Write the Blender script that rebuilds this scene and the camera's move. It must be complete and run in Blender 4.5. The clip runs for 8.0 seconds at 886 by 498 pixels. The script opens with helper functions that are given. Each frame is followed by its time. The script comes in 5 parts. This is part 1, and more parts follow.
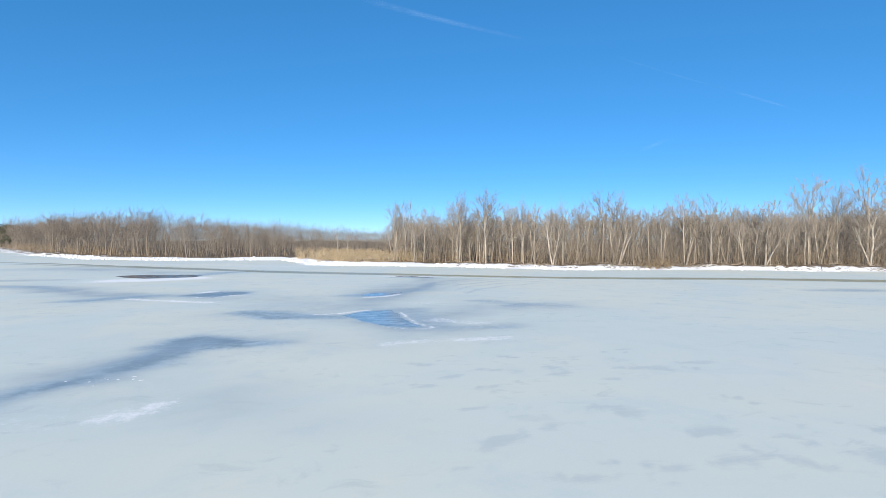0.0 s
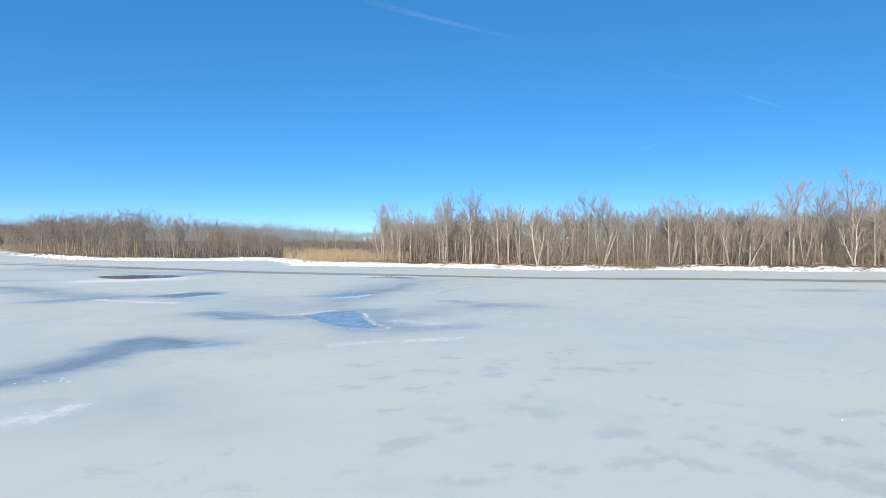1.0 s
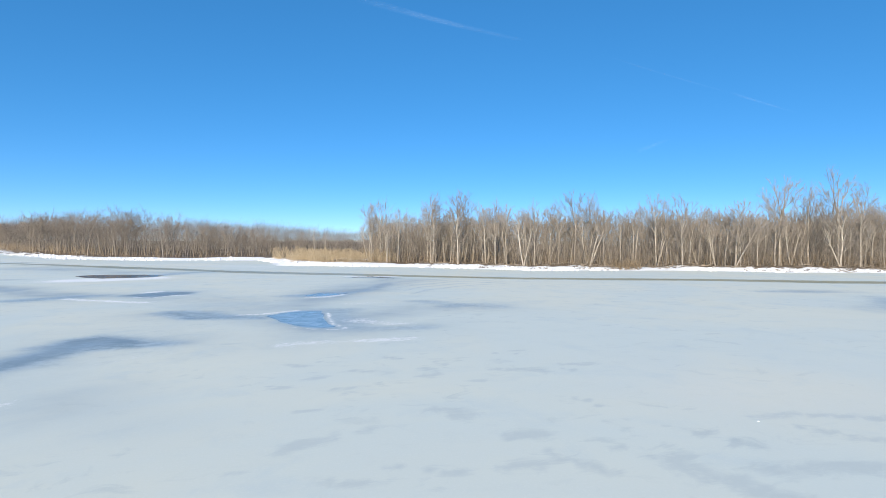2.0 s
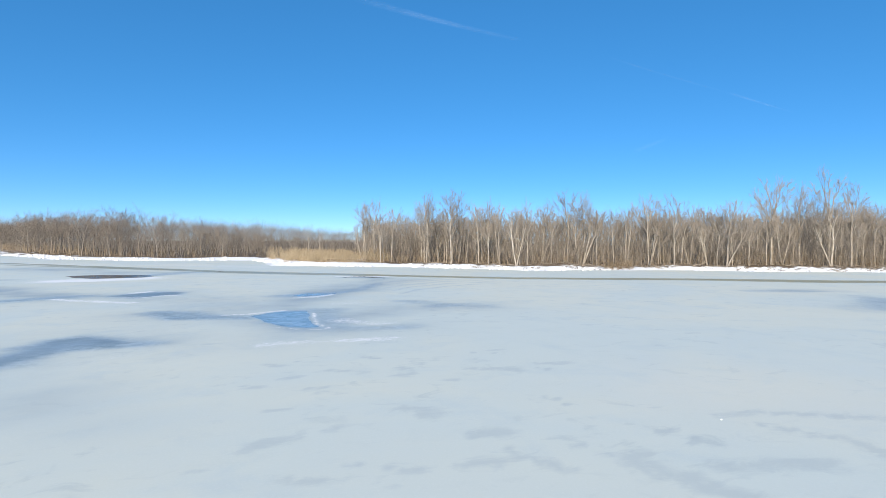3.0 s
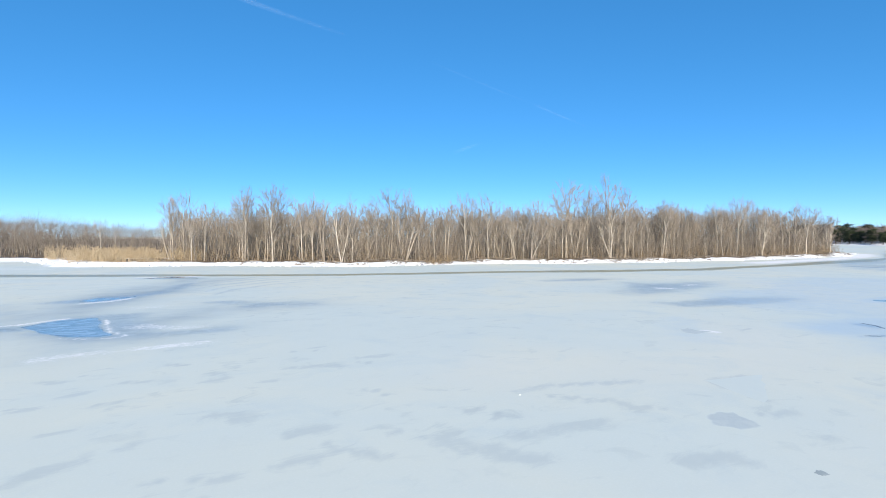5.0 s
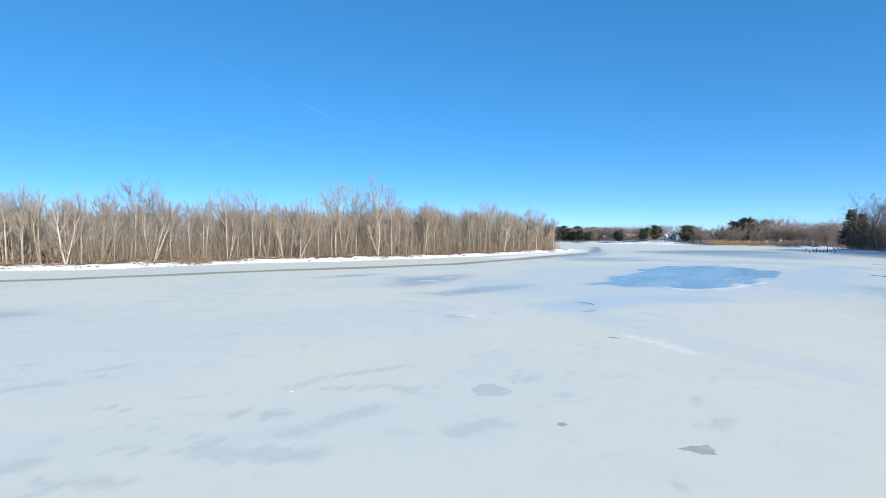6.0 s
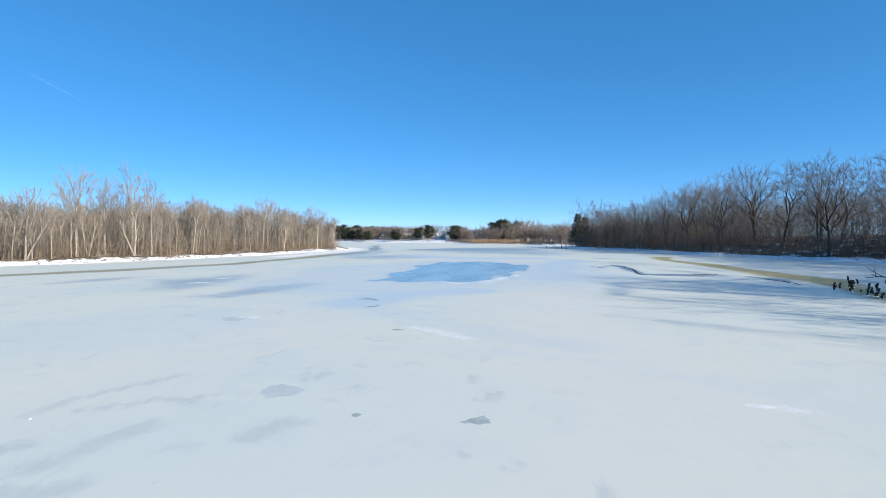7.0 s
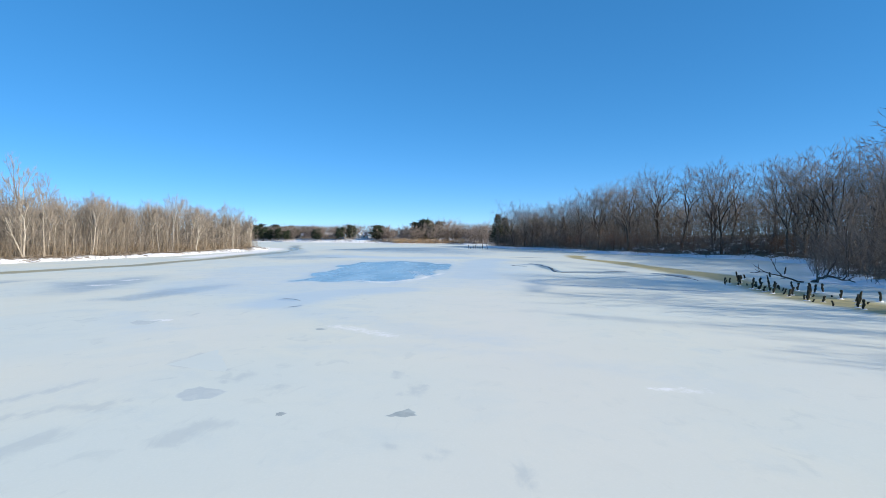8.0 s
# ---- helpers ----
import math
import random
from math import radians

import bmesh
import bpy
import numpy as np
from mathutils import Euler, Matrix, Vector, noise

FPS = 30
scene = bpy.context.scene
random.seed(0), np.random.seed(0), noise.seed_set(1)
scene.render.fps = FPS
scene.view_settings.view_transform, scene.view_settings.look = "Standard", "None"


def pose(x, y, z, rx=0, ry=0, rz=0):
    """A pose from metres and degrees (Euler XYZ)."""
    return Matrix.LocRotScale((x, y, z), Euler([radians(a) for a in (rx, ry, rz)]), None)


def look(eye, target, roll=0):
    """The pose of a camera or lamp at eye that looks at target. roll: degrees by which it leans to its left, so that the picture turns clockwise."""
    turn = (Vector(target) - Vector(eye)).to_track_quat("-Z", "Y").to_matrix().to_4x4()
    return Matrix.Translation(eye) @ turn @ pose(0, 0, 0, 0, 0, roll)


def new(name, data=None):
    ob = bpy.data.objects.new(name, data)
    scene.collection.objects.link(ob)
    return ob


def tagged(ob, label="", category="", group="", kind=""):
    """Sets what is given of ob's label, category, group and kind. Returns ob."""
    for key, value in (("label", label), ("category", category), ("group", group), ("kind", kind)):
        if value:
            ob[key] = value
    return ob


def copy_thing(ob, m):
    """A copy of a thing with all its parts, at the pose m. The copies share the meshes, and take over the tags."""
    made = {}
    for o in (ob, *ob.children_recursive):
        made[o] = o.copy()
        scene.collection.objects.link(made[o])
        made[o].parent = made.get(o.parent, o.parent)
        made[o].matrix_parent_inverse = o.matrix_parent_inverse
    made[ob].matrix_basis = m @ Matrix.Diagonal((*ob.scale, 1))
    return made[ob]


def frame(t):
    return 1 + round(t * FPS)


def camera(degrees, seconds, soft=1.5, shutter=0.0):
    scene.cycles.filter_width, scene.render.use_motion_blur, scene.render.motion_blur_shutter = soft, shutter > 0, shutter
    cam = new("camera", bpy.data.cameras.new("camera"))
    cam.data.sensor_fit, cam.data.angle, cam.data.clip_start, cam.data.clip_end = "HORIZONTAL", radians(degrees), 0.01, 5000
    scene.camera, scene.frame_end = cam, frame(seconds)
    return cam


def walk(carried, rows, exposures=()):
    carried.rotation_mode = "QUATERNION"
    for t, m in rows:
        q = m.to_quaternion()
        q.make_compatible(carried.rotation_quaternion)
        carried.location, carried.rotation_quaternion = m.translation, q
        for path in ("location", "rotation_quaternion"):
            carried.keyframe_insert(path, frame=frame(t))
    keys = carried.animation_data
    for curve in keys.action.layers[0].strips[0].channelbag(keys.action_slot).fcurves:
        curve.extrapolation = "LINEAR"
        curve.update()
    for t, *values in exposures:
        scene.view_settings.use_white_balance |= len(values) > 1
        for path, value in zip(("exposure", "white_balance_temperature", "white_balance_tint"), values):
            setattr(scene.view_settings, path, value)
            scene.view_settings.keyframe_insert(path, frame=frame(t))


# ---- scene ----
import itertools

# seconds, x, y, z, yaw, pitch, roll
ROWS = [
    (0, 0.000, 0.000, 4.665, -15.339, -1.057, -0.089),
    (0.5, 0.931, -0.258, 4.683, -15.544, -1.058, -0.037),
    (1, 2.177, -0.438, 4.656, -15.536, -1.021, -0.076),
    (1.5, 3.474, -0.670, 4.629, -15.520, -0.996, -0.168),
    (3, 5.080, -1.273, 4.663, -15.802, -1.016, -0.150),
    (3.5, 5.255, -1.366, 4.669, -16.013, -1.058, -0.043),
    (4, 5.331, -1.450, 4.669, -16.702, -1.077, -0.037),
    (4.2, 5.240, -1.494, 4.684, -17.617, -1.091, -0.072),
    (5.3, 5.212, -1.522, 4.560, -42.329, -1.399, -0.035),
    (5.5, 5.285, -1.351, 4.478, -47.243, -1.378, -0.053),
    (6, 5.558, -1.059, 4.239, -58.585, -1.333, -0.020),
    (6.5, 5.478, -0.937, 4.161, -69.621, -1.328, -0.061),
    (7, 5.281, -0.834, 4.161, -81.838, -1.409, -0.172),
    (7.5, 5.208, -0.813, 4.114, -88.668, -1.414, -0.229),
    (8, 4.974, -0.804, 4.106, -90.100, -1.402, -0.197),
]
cam = camera(79.2, 8.0, soft=0.55)
walk(cam, [(t, pose(x, y, z, 90 + pitch, roll, yaw)) for t, x, y, z, yaw, pitch, roll in ROWS],
     [(0, 0.31), (3.5, 0.31), (4.0, 0.36), (5.5, 0.43), (6.5, 0.43), (7.0, 0.38), (8.0, 0.37)])

# ---- light ----
SUN_AZ, SUN_EL = radians(207.2), radians(25.0)
world = bpy.data.worlds.new("winter_sky")
scene.world = world
world.use_nodes = True
wn = world.node_tree
sky = wn.nodes.new("ShaderNodeTexSky")
sky.sky_type, sky.sun_disc = "NISHITA", False
sky.sun_elevation, sky.sun_rotation = SUN_EL, SUN_AZ
sky.altitude, sky.air_density, sky.dust_density, sky.ozone_density = 0, 0.4, 0.0, 6.0
even = wn.nodes.new("ShaderNodeGamma")
even.inputs["Gamma"].default_value = 0.53
rich = wn.nodes.new("ShaderNodeHueSaturation")
rich.inputs["Saturation"].default_value, rich.inputs["Hue"].default_value = 1.5, 0.5
wn.links.new(sky.outputs[0], even.inputs["Color"])
wn.links.new(even.outputs[0], rich.inputs["Color"])
wn.links.new(rich.outputs[0], wn.nodes["Background"].inputs["Color"])
wn.nodes["Background"].inputs["Strength"].default_value = 0.322

sun_data = bpy.data.lights.new("sun", "SUN")
sun_data.energy, sun_data.angle, sun_data.color = 5.0, radians(0.53), (1.0, 0.89, 0.72)
sun = new("sun", sun_data)
to_sun = Vector((math.sin(SUN_AZ) * math.cos(SUN_EL), math.cos(SUN_AZ) * math.cos(SUN_EL), math.sin(SUN_EL)))
sun.matrix_world = look(to_sun * 200, (0, 0, 0))

# ---- materials ----
def material(name, rough=0.8, spec=0.3):
    m = bpy.data.materials.new(name)
    m.use_nodes = True
    b = m.node_tree.nodes["Principled BSDF"]
    b.inputs["Roughness"].default_value, b.inputs["Specular IOR Level"].default_value = rough, spec
    return m, m.node_tree, b


def node(nt, kind, **values):
    n = nt.nodes.new(kind)
    for key, value in values.items():
        n.inputs[key].default_value = value
    return n


def coords(nt, scale=(1, 1, 1)):
    c, m = nt.nodes.new("ShaderNodeTexCoord"), nt.nodes.new("ShaderNodeMapping")
    m.inputs["Scale"].default_value = scale
    nt.links.new(c.outputs["Object"], m.inputs["Vector"])
    return m.outputs[0]


def noise_tex(nt, vector, scale, detail=4.0, rough=0.55, distort=0.0):
    n = node(nt, "ShaderNodeTexNoise", Scale=scale, Detail=detail, Roughness=rough, Distortion=distort)
    nt.links.new(vector, n.inputs["Vector"])
    return n.outputs["Fac"]


def ramp(nt, fac, lo, hi, a=0.0, b=1.0):
    r = node(nt, "ShaderNodeMapRange")
    r.interpolation_type = "SMOOTHSTEP"
    for key, value in zip(("From Min", "From Max", "To Min", "To Max"), (lo, hi, a, b)):
        r.inputs[key].default_value = value
    nt.links.new(fac, r.inputs["Value"])
    return r.outputs[0]


def mix(nt, fac, a, b):
    m = nt.nodes.new("ShaderNodeMix")
    m.data_type = "RGBA"
    for socket, value in ((m.inputs[0], fac), (m.inputs[6], a), (m.inputs[7], b)):
        if isinstance(value, (int, float)):
            socket.default_value = value
        elif isinstance(value, tuple):
            socket.default_value = (*value, 1)
        else:
            nt.links.new(value, socket)
    return m.outputs[2]


def maths(nt, op, a, b):
    m = nt.nodes.new("ShaderNodeMath")
    m.operation = op
    for socket, value in zip(m.inputs, (a, b)):
        if isinstance(value, (int, float)):
            socket.default_value = value
        else:
            nt.links.new(value, socket)
    return m.outputs[0]


def attribute(nt, name):
    a = nt.nodes.new("ShaderNodeAttribute")
    a.attribute_name = name
    return a.outputs["Fac"]


def bump(nt, b, height, strength, distance):
    n = node(nt, "ShaderNodeBump", Strength=strength, Distance=distance)
    nt.links.new(height, n.inputs["Height"])
    nt.links.new(n.outputs[0], b.inputs["Normal"])


def object_random(nt):
    return nt.nodes.new("ShaderNodeObjectInfo").outputs["Random"]


def island_random(nt):
    return nt.nodes.new("ShaderNodeNewGeometry").outputs["Random Per Island"]


def bark(name, dark, pale, fleck, by_island=False):
    """Streaky bark: two tones from thing to thing, lichen flecks, vertical furrows."""
    m, nt, b = material(name, 0.9, 0.15)
    v = coords(nt, (1, 1, 0.25))
    streak = noise_tex(nt, v, 9.0, 5.0, 0.65)
    patch = noise_tex(nt, coords(nt), 1.3, 3.0)
    tone = island_random(nt) if by_island else object_random(nt)
    c = mix(nt, tone, dark, pale)
    c = mix(nt, ramp(nt, streak, 0.35, 0.7, 0.0, 0.6), c, tuple(x * 0.55 for x in dark))
    c = mix(nt, ramp(nt, patch, 0.5, 0.7, 0.0, 0.6), c, fleck)
    nt.links.new(c, b.inputs["Base Color"])
    bump(nt, b, streak, 0.5, 0.02)
    return m


BARK_PALE = bark("pale_bark", (0.32, 0.278, 0.23), (0.55, 0.495, 0.42), (0.60, 0.555, 0.485))
TWIG_PALE = bark("pale_twigs", (0.26, 0.225, 0.19), (0.42, 0.368, 0.31), (0.46, 0.41, 0.352))
STEM_STUFF = bark("wood_stems", (0.205, 0.172, 0.138), (0.475, 0.41, 0.335), (0.51, 0.455, 0.385), True)
STEM_GREY = bark("grey_stems", (0.17, 0.145, 0.121), (0.395, 0.345, 0.29), (0.43, 0.385, 0.33), True)
# South-bank tree tones are set low, so the colour itself holds some shade.
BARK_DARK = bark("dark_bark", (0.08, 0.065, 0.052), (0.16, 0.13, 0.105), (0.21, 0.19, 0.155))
TWIG_SHADED = bark("shaded_twigs", (0.14, 0.127, 0.118), (0.25, 0.227, 0.21), (0.28, 0.257, 0.24))
# Backlit south-bank brush: albedo lowered to stand in for its shade.
BRUSH_SHADED = bark("shaded_brush_stems", (0.09, 0.075, 0.063), (0.31, 0.262, 0.22), (0.37, 0.32, 0.275), True)
BRUSH_TAN = bark("tan_brush", (0.22, 0.160, 0.10), (0.47, 0.365, 0.245), (0.50, 0.41, 0.30), True)
RUST = bark("rusty_leaves", (0.16, 0.075, 0.035), (0.32, 0.16, 0.085), (0.34, 0.2, 0.11), True)
REED = bark("dry_reeds", (0.42, 0.32, 0.195), (0.64, 0.52, 0.36), (0.70, 0.59, 0.43), True)
RUSSET_REED = bark("russet_reeds", (0.40, 0.265, 0.14), (0.56, 0.40, 0.235), (0.60, 0.45, 0.29), True)
BARK_MID = bark("grey_bark", (0.25, 0.21, 0.172), (0.38, 0.33, 0.275), (0.42, 0.375, 0.32))
TWIG_MID = bark("grey_twigs", (0.23, 0.192, 0.157), (0.33, 0.28, 0.232), (0.36, 0.31, 0.262))
NEEDLES = bark("evergreen_needles", (0.03, 0.042, 0.026), (0.052, 0.068, 0.042), (0.06, 0.078, 0.048), True)
FAR_TWIGS = bark("far_twigs", (0.15, 0.122, 0.107), (0.27, 0.222, 0.192), (0.30, 0.25, 0.22))
# Tones lifted a little to put the haze of distance into the colour.
FAR_WOOD = bark("far_wood", (0.20, 0.166, 0.147), (0.33, 0.277, 0.243), (0.36, 0.306, 0.27), True)
DRIFT = bark("driftwood", (0.30, 0.24, 0.18), (0.46, 0.39, 0.31), (0.52, 0.46, 0.38))
PILE = bark("rotten_piles", (0.035, 0.035, 0.025), (0.09, 0.08, 0.055), (0.09, 0.11, 0.05))


def ice_material():
    m, nt, b = material("river_ice", 0.6, 0.25)
    v = coords(nt)
    big = noise_tex(nt, v, 0.06, 4.0, 0.55, 0.6)
    mid = noise_tex(nt, v, 0.35, 5.0, 0.6, 0.4)
    blotch = noise_tex(nt, coords(nt, (0.8, 1.15, 1)), 1.0, 4.0, 0.55, 0.7)
    grain = noise_tex(nt, v, 14.0, 5.0, 0.7)
    c = mix(nt, ramp(nt, big, 0.38, 0.62), (0.632, 0.69, 0.646), (0.69, 0.713, 0.625))
    warm = attribute(nt, "warm")
    c = mix(nt, warm, c, (0.70, 0.705, 0.635))
    c = mix(nt, maths(nt, "MULTIPLY", ramp(nt, mid, 0.5, 0.75, 0.0, 0.6), maths(nt, "SUBTRACT", 1.0, maths(nt, "MULTIPLY", warm, 0.6))), c, (0.555, 0.63, 0.626))
    scuffed = ramp(nt, noise_tex(nt, v, 0.16, 3.0, 0.5), 0.4, 0.6, 0.15, 1.0)
    c = mix(nt, maths(nt, "MULTIPLY", ramp(nt, blotch, 0.56, 0.70, 0.0, 0.32), maths(nt, "MULTIPLY", scuffed, maths(nt, "SUBTRACT", 1.0, maths(nt, "MULTIPLY", warm, 0.8)))), c, (0.40, 0.465, 0.47))
    c = mix(nt, ramp(nt, grain, 0.45, 0.8, 0.0, 0.25), c, (0.775, 0.79, 0.748))
    # thin clear ice, open pools, melt channel and drifted snow, each with a ragged rim
    ragged = maths(nt, "MULTIPLY", maths(nt, "SUBTRACT", noise_tex(nt, v, 0.9, 5.0, 0.6), 0.5), 0.5)
    wet = maths(nt, "ADD", attribute(nt, "wet"), maths(nt, "MULTIPLY", ragged, 0.3))
    wet_f = ramp(nt, wet, 0.02, 0.95)
    streak = noise_tex(nt, coords(nt, (0.7, 1.6, 1)), 1.6, 5.0, 0.65, 0.8)
    c = mix(nt, maths(nt, "MULTIPLY", wet_f, 0.8), c, mix(nt, ramp(nt, noise_tex(nt, v, 1.1, 6.0, 0.7, 1.5), 0.3, 0.7), (0.235, 0.33, 0.39), (0.46, 0.555, 0.605)))
    core = ramp(nt, maths(nt, "ADD", wet, maths(nt, "SUBTRACT", streak, 0.5)), 0.7, 1.1, 0.0, 0.75)
    c = mix(nt, core, c, (0.13, 0.19, 0.235))
    c = mix(nt, ramp(nt, maths(nt, "ADD", attribute(nt, "stain"), maths(nt, "MULTIPLY", maths(nt, "SUBTRACT", streak, 0.5), 1.9)), 0.14, 0.98, 0.0, 0.46), c, (0.44, 0.50, 0.51))
    haze = attribute(nt, "haze")
    c = mix(nt, maths(nt, "MULTIPLY", haze, ramp(nt, mid, 0.3, 0.7, 0.75, 1.1)), c, (0.295, 0.378, 0.44))
    pale = ramp(nt, maths(nt, "ADD", attribute(nt, "pale"), ragged), 0.1, 0.9)
    c = mix(nt, maths(nt, "MULTIPLY", pale, 0.7), c, (0.455, 0.585, 0.69))
    melt = ramp(nt, maths(nt, "ADD", attribute(nt, "melt"), ragged), 0.25, 0.65)
    c = mix(nt, melt, c, mix(nt, mid, (0.28, 0.275, 0.165), (0.46, 0.445, 0.31)))
    silt = ramp(nt, maths(nt, "ADD", attribute(nt, "silt"), ragged), 0.2, 0.7)
    c = mix(nt, silt, c, mix(nt, mid, (0.30, 0.27, 0.13), (0.50, 0.44, 0.235)))
    slush = ramp(nt, noise_tex(nt, coords(nt, (0.35, 1.0, 1)), 0.35, 4.0, 0.55, 0.8), 0.3, 0.72)
    skim = ramp(nt, noise_tex(nt, coords(nt, (0.6, 1.3, 1)), 1.5, 6.0, 0.7, 1.2), 0.35, 0.7)
    pool = ramp(nt, maths(nt, "ADD", attribute(nt, "pool"), ragged), 0.38, 0.62)
    c = mix(nt, maths(nt, "MULTIPLY", pool, 0.85), c, mix(nt, pale, mix(nt, skim, (0.13, 0.20, 0.235), (0.42, 0.50, 0.54)), mix(nt, slush, (0.20, 0.345, 0.44), (0.345, 0.50, 0.585))))
    frost = noise_tex(nt, v, 3.2, 6.0, 0.75)
    crust = maths(nt, "ADD", attribute(nt, "snow"), maths(nt, "MULTIPLY", maths(nt, "SUBTRACT", frost, 0.5), 1.8))
    snow = ramp(nt, maths(nt, "ADD", crust, ragged), 0.3, 1.0, 0.0, 0.95)
    c = mix(nt, snow, c, (0.86, 0.87, 0.88))
    nt.links.new(c, b.inputs["Base Color"])
    r = ramp(nt, mid, 0.3, 0.7, 0.55, 0.72)
    r = maths(nt, "SUBTRACT", r, maths(nt, "MULTIPLY", wet_f, 0.2))
    r = maths(nt, "MULTIPLY", r, maths(nt, "SUBTRACT", 1.0, maths(nt, "MULTIPLY", pool, 0.6)))
    r = maths(nt, "MULTIPLY", r, maths(nt, "SUBTRACT", 1.0, maths(nt, "MULTIPLY", melt, 0.5)))
    r = maths(nt, "ADD", r, maths(nt, "MULTIPLY", snow, 0.35))
    nt.links.new(r, b.inputs["Roughness"])
    bump(nt, b, maths(nt, "ADD", maths(nt, "MULTIPLY", grain, 0.3), mid), 0.12, 0.05)
    return m


def ground_material():
    m, nt, b = material("snowy_litter", 0.95, 0.1)
    v = coords(nt)
    litter = noise_tex(nt, v, 2.2, 6.0, 0.7)
    fine = noise_tex(nt, v, 11.0, 5.0, 0.7)
    patch = noise_tex(nt, v, 0.45, 5.0, 0.6, 0.5)
    c = mix(nt, litter, (0.088, 0.068, 0.049), (0.26, 0.205, 0.147))
    c = mix(nt, ramp(nt, fine, 0.5, 0.75, 0.0, 0.6), c, (0.15, 0.11, 0.075))
    s = maths(nt, "ADD", attribute(nt, "snow"), maths(nt, "MULTIPLY", maths(nt, "SUBTRACT", patch, 0.5), 1.5))
    s = maths(nt, "ADD", s, maths(nt, "MULTIPLY", maths(nt, "SUBTRACT", litter, 0.5), 0.9))
    c = mix(nt, ramp(nt, s, 0.44, 0.56), c, (0.87, 0.88, 0.89))
    nt.links.new(c, b.inputs["Base Color"])
    bump(nt, b, maths(nt, "ADD", litter, fine), 0.5, 0.06)
    return m


def slab_ice(name, dark, pale):
    """Old grey ice that clouds over in patches into the tone of the ice round it."""
    m, nt, b = material(name, 0.62, 0.25)
    n = noise_tex(nt, coords(nt), 1.9, 5.0, 0.6, 0.5)
    c = mix(nt, noise_tex(nt, coords(nt), 7.0, 5.0, 0.65), dark, pale)
    c = mix(nt, ramp(nt, n, 0.42, 0.7, 0.0, 0.45), c, (0.62, 0.67, 0.64))
    edge = maths(nt, "ADD", attribute(nt, "core"), maths(nt, "MULTIPLY", maths(nt, "SUBTRACT", n, 0.5), 0.7))
    c = mix(nt, ramp(nt, edge, 0.1, 0.85), (0.645, 0.695, 0.65), c)
    nt.links.new(c, b.inputs["Base Color"])
    bump(nt, b, n, 0.2, 0.02)
    return m


def plain(name, a, c2, scale=3.0, rough=0.8):
    m, nt, b = material(name, rough, 0.3)
    n = noise_tex(nt, coords(nt), scale, 5.0, 0.65)
    nt.links.new(mix(nt, n, a, c2), b.inputs["Base Color"])
    bump(nt, b, n, 0.2, 0.02)
    return m


ICE, GROUND = ice_material(), ground_material()
SNOW = plain("snow", (0.84, 0.85, 0.87), (0.90, 0.90, 0.91), 4.0, 0.9)
SLAB = slab_ice("grey_slab_ice", (0.285, 0.335, 0.335), (0.415, 0.465, 0.465))
SLAB_PALE = slab_ice("pale_slab_ice", (0.45, 0.51, 0.515), (0.57, 0.625, 0.62))
SLAB_FAINT = plain("faint_slab_ice", (0.615, 0.675, 0.645), (0.665, 0.71, 0.66), 3.0, 0.6)
WALL_WHITE = plain("white_siding", (0.74, 0.73, 0.68), (0.82, 0.81, 0.77), 1.0)
WALL_TAN = plain("tan_siding", (0.24, 0.19, 0.155), (0.31, 0.25, 0.20), 1.0)
ROOF = plain("dark_shingles", (0.10, 0.10, 0.11), (0.17, 0.17, 0.18), 2.0)
WATER = plain("dark_water", (0.03, 0.045, 0.05), (0.07, 0.09, 0.10), 2.0, 0.12)
WET_ICE = plain("wet_ice", (0.13, 0.185, 0.235), (0.27, 0.345, 0.41), 0.25, 0.5)
GLASS = plain("dark_window", (0.03, 0.04, 0.05), (0.05, 0.06, 0.08), 1.0, 0.1)


# ---- tools for building ----
def link(name, me, mat=None, parent=None, label=""):
    ob = new(name, me)
    if mat is not None:
        me.materials.append(mat)
    if parent is not None:
        ob.parent = parent
    if label:
        ob["label"] = label
    return ob


def arrays_mesh(name, verts, quads, smooth=False, tris=None):
    """A mesh from arrays of points, of four-cornered faces and, if any, of three-cornered ones."""
    me = bpy.data.meshes.new(name)
    verts, quads = np.asarray(verts, np.float32), np.asarray(quads, np.int32).reshape(-1, 4)
    tris = np.zeros((0, 3), np.int32) if tris is None else np.asarray(tris, np.int32)
    n, m = len(quads), len(tris)
    me.vertices.add(len(verts))
    me.vertices.foreach_set("co", verts.ravel())
    me.loops.add(n * 4 + m * 3)
    me.loops.foreach_set("vertex_index", np.concatenate([quads.ravel(), tris.ravel()]))
    me.polygons.add(n + m)
    me.polygons.foreach_set("loop_start", np.concatenate([np.arange(n, dtype=np.int32) * 4, n * 4 + np.arange(m, dtype=np.int32) * 3]))
    me.update(calc_edges=True)
    if smooth:
        me.polygons.foreach_set("use_smooth", np.ones(n + m, bool))
    return me


def needles(p0, p1, r):
    """Points and three-cornered faces of many pointed twigs."""
    v, _ = sticks(p0, p1, r, 0.0, 3)
    keep = v.reshape(-1, 6, 3)[:, :4].reshape(-1, 3)
    base = np.arange(len(p0))[:, None, None] * 4
    return keep, (base + np.array([[0, 1, 3], [1, 2, 3], [2, 0, 3]])[None]).reshape(-1, 3)


def stick_mesh(name, bits, fine=()):
    """One mesh of quad bits and pointed twigs."""
    v, q = joined(*bits)
    tris, verts, n = [], [v], len(v)
    for fv, ft in fine:
        verts.append(fv)
        tris.append(ft + n)
        n += len(fv)
    return arrays_mesh(name, np.concatenate(verts), q, False, np.concatenate(tris) if tris else None)


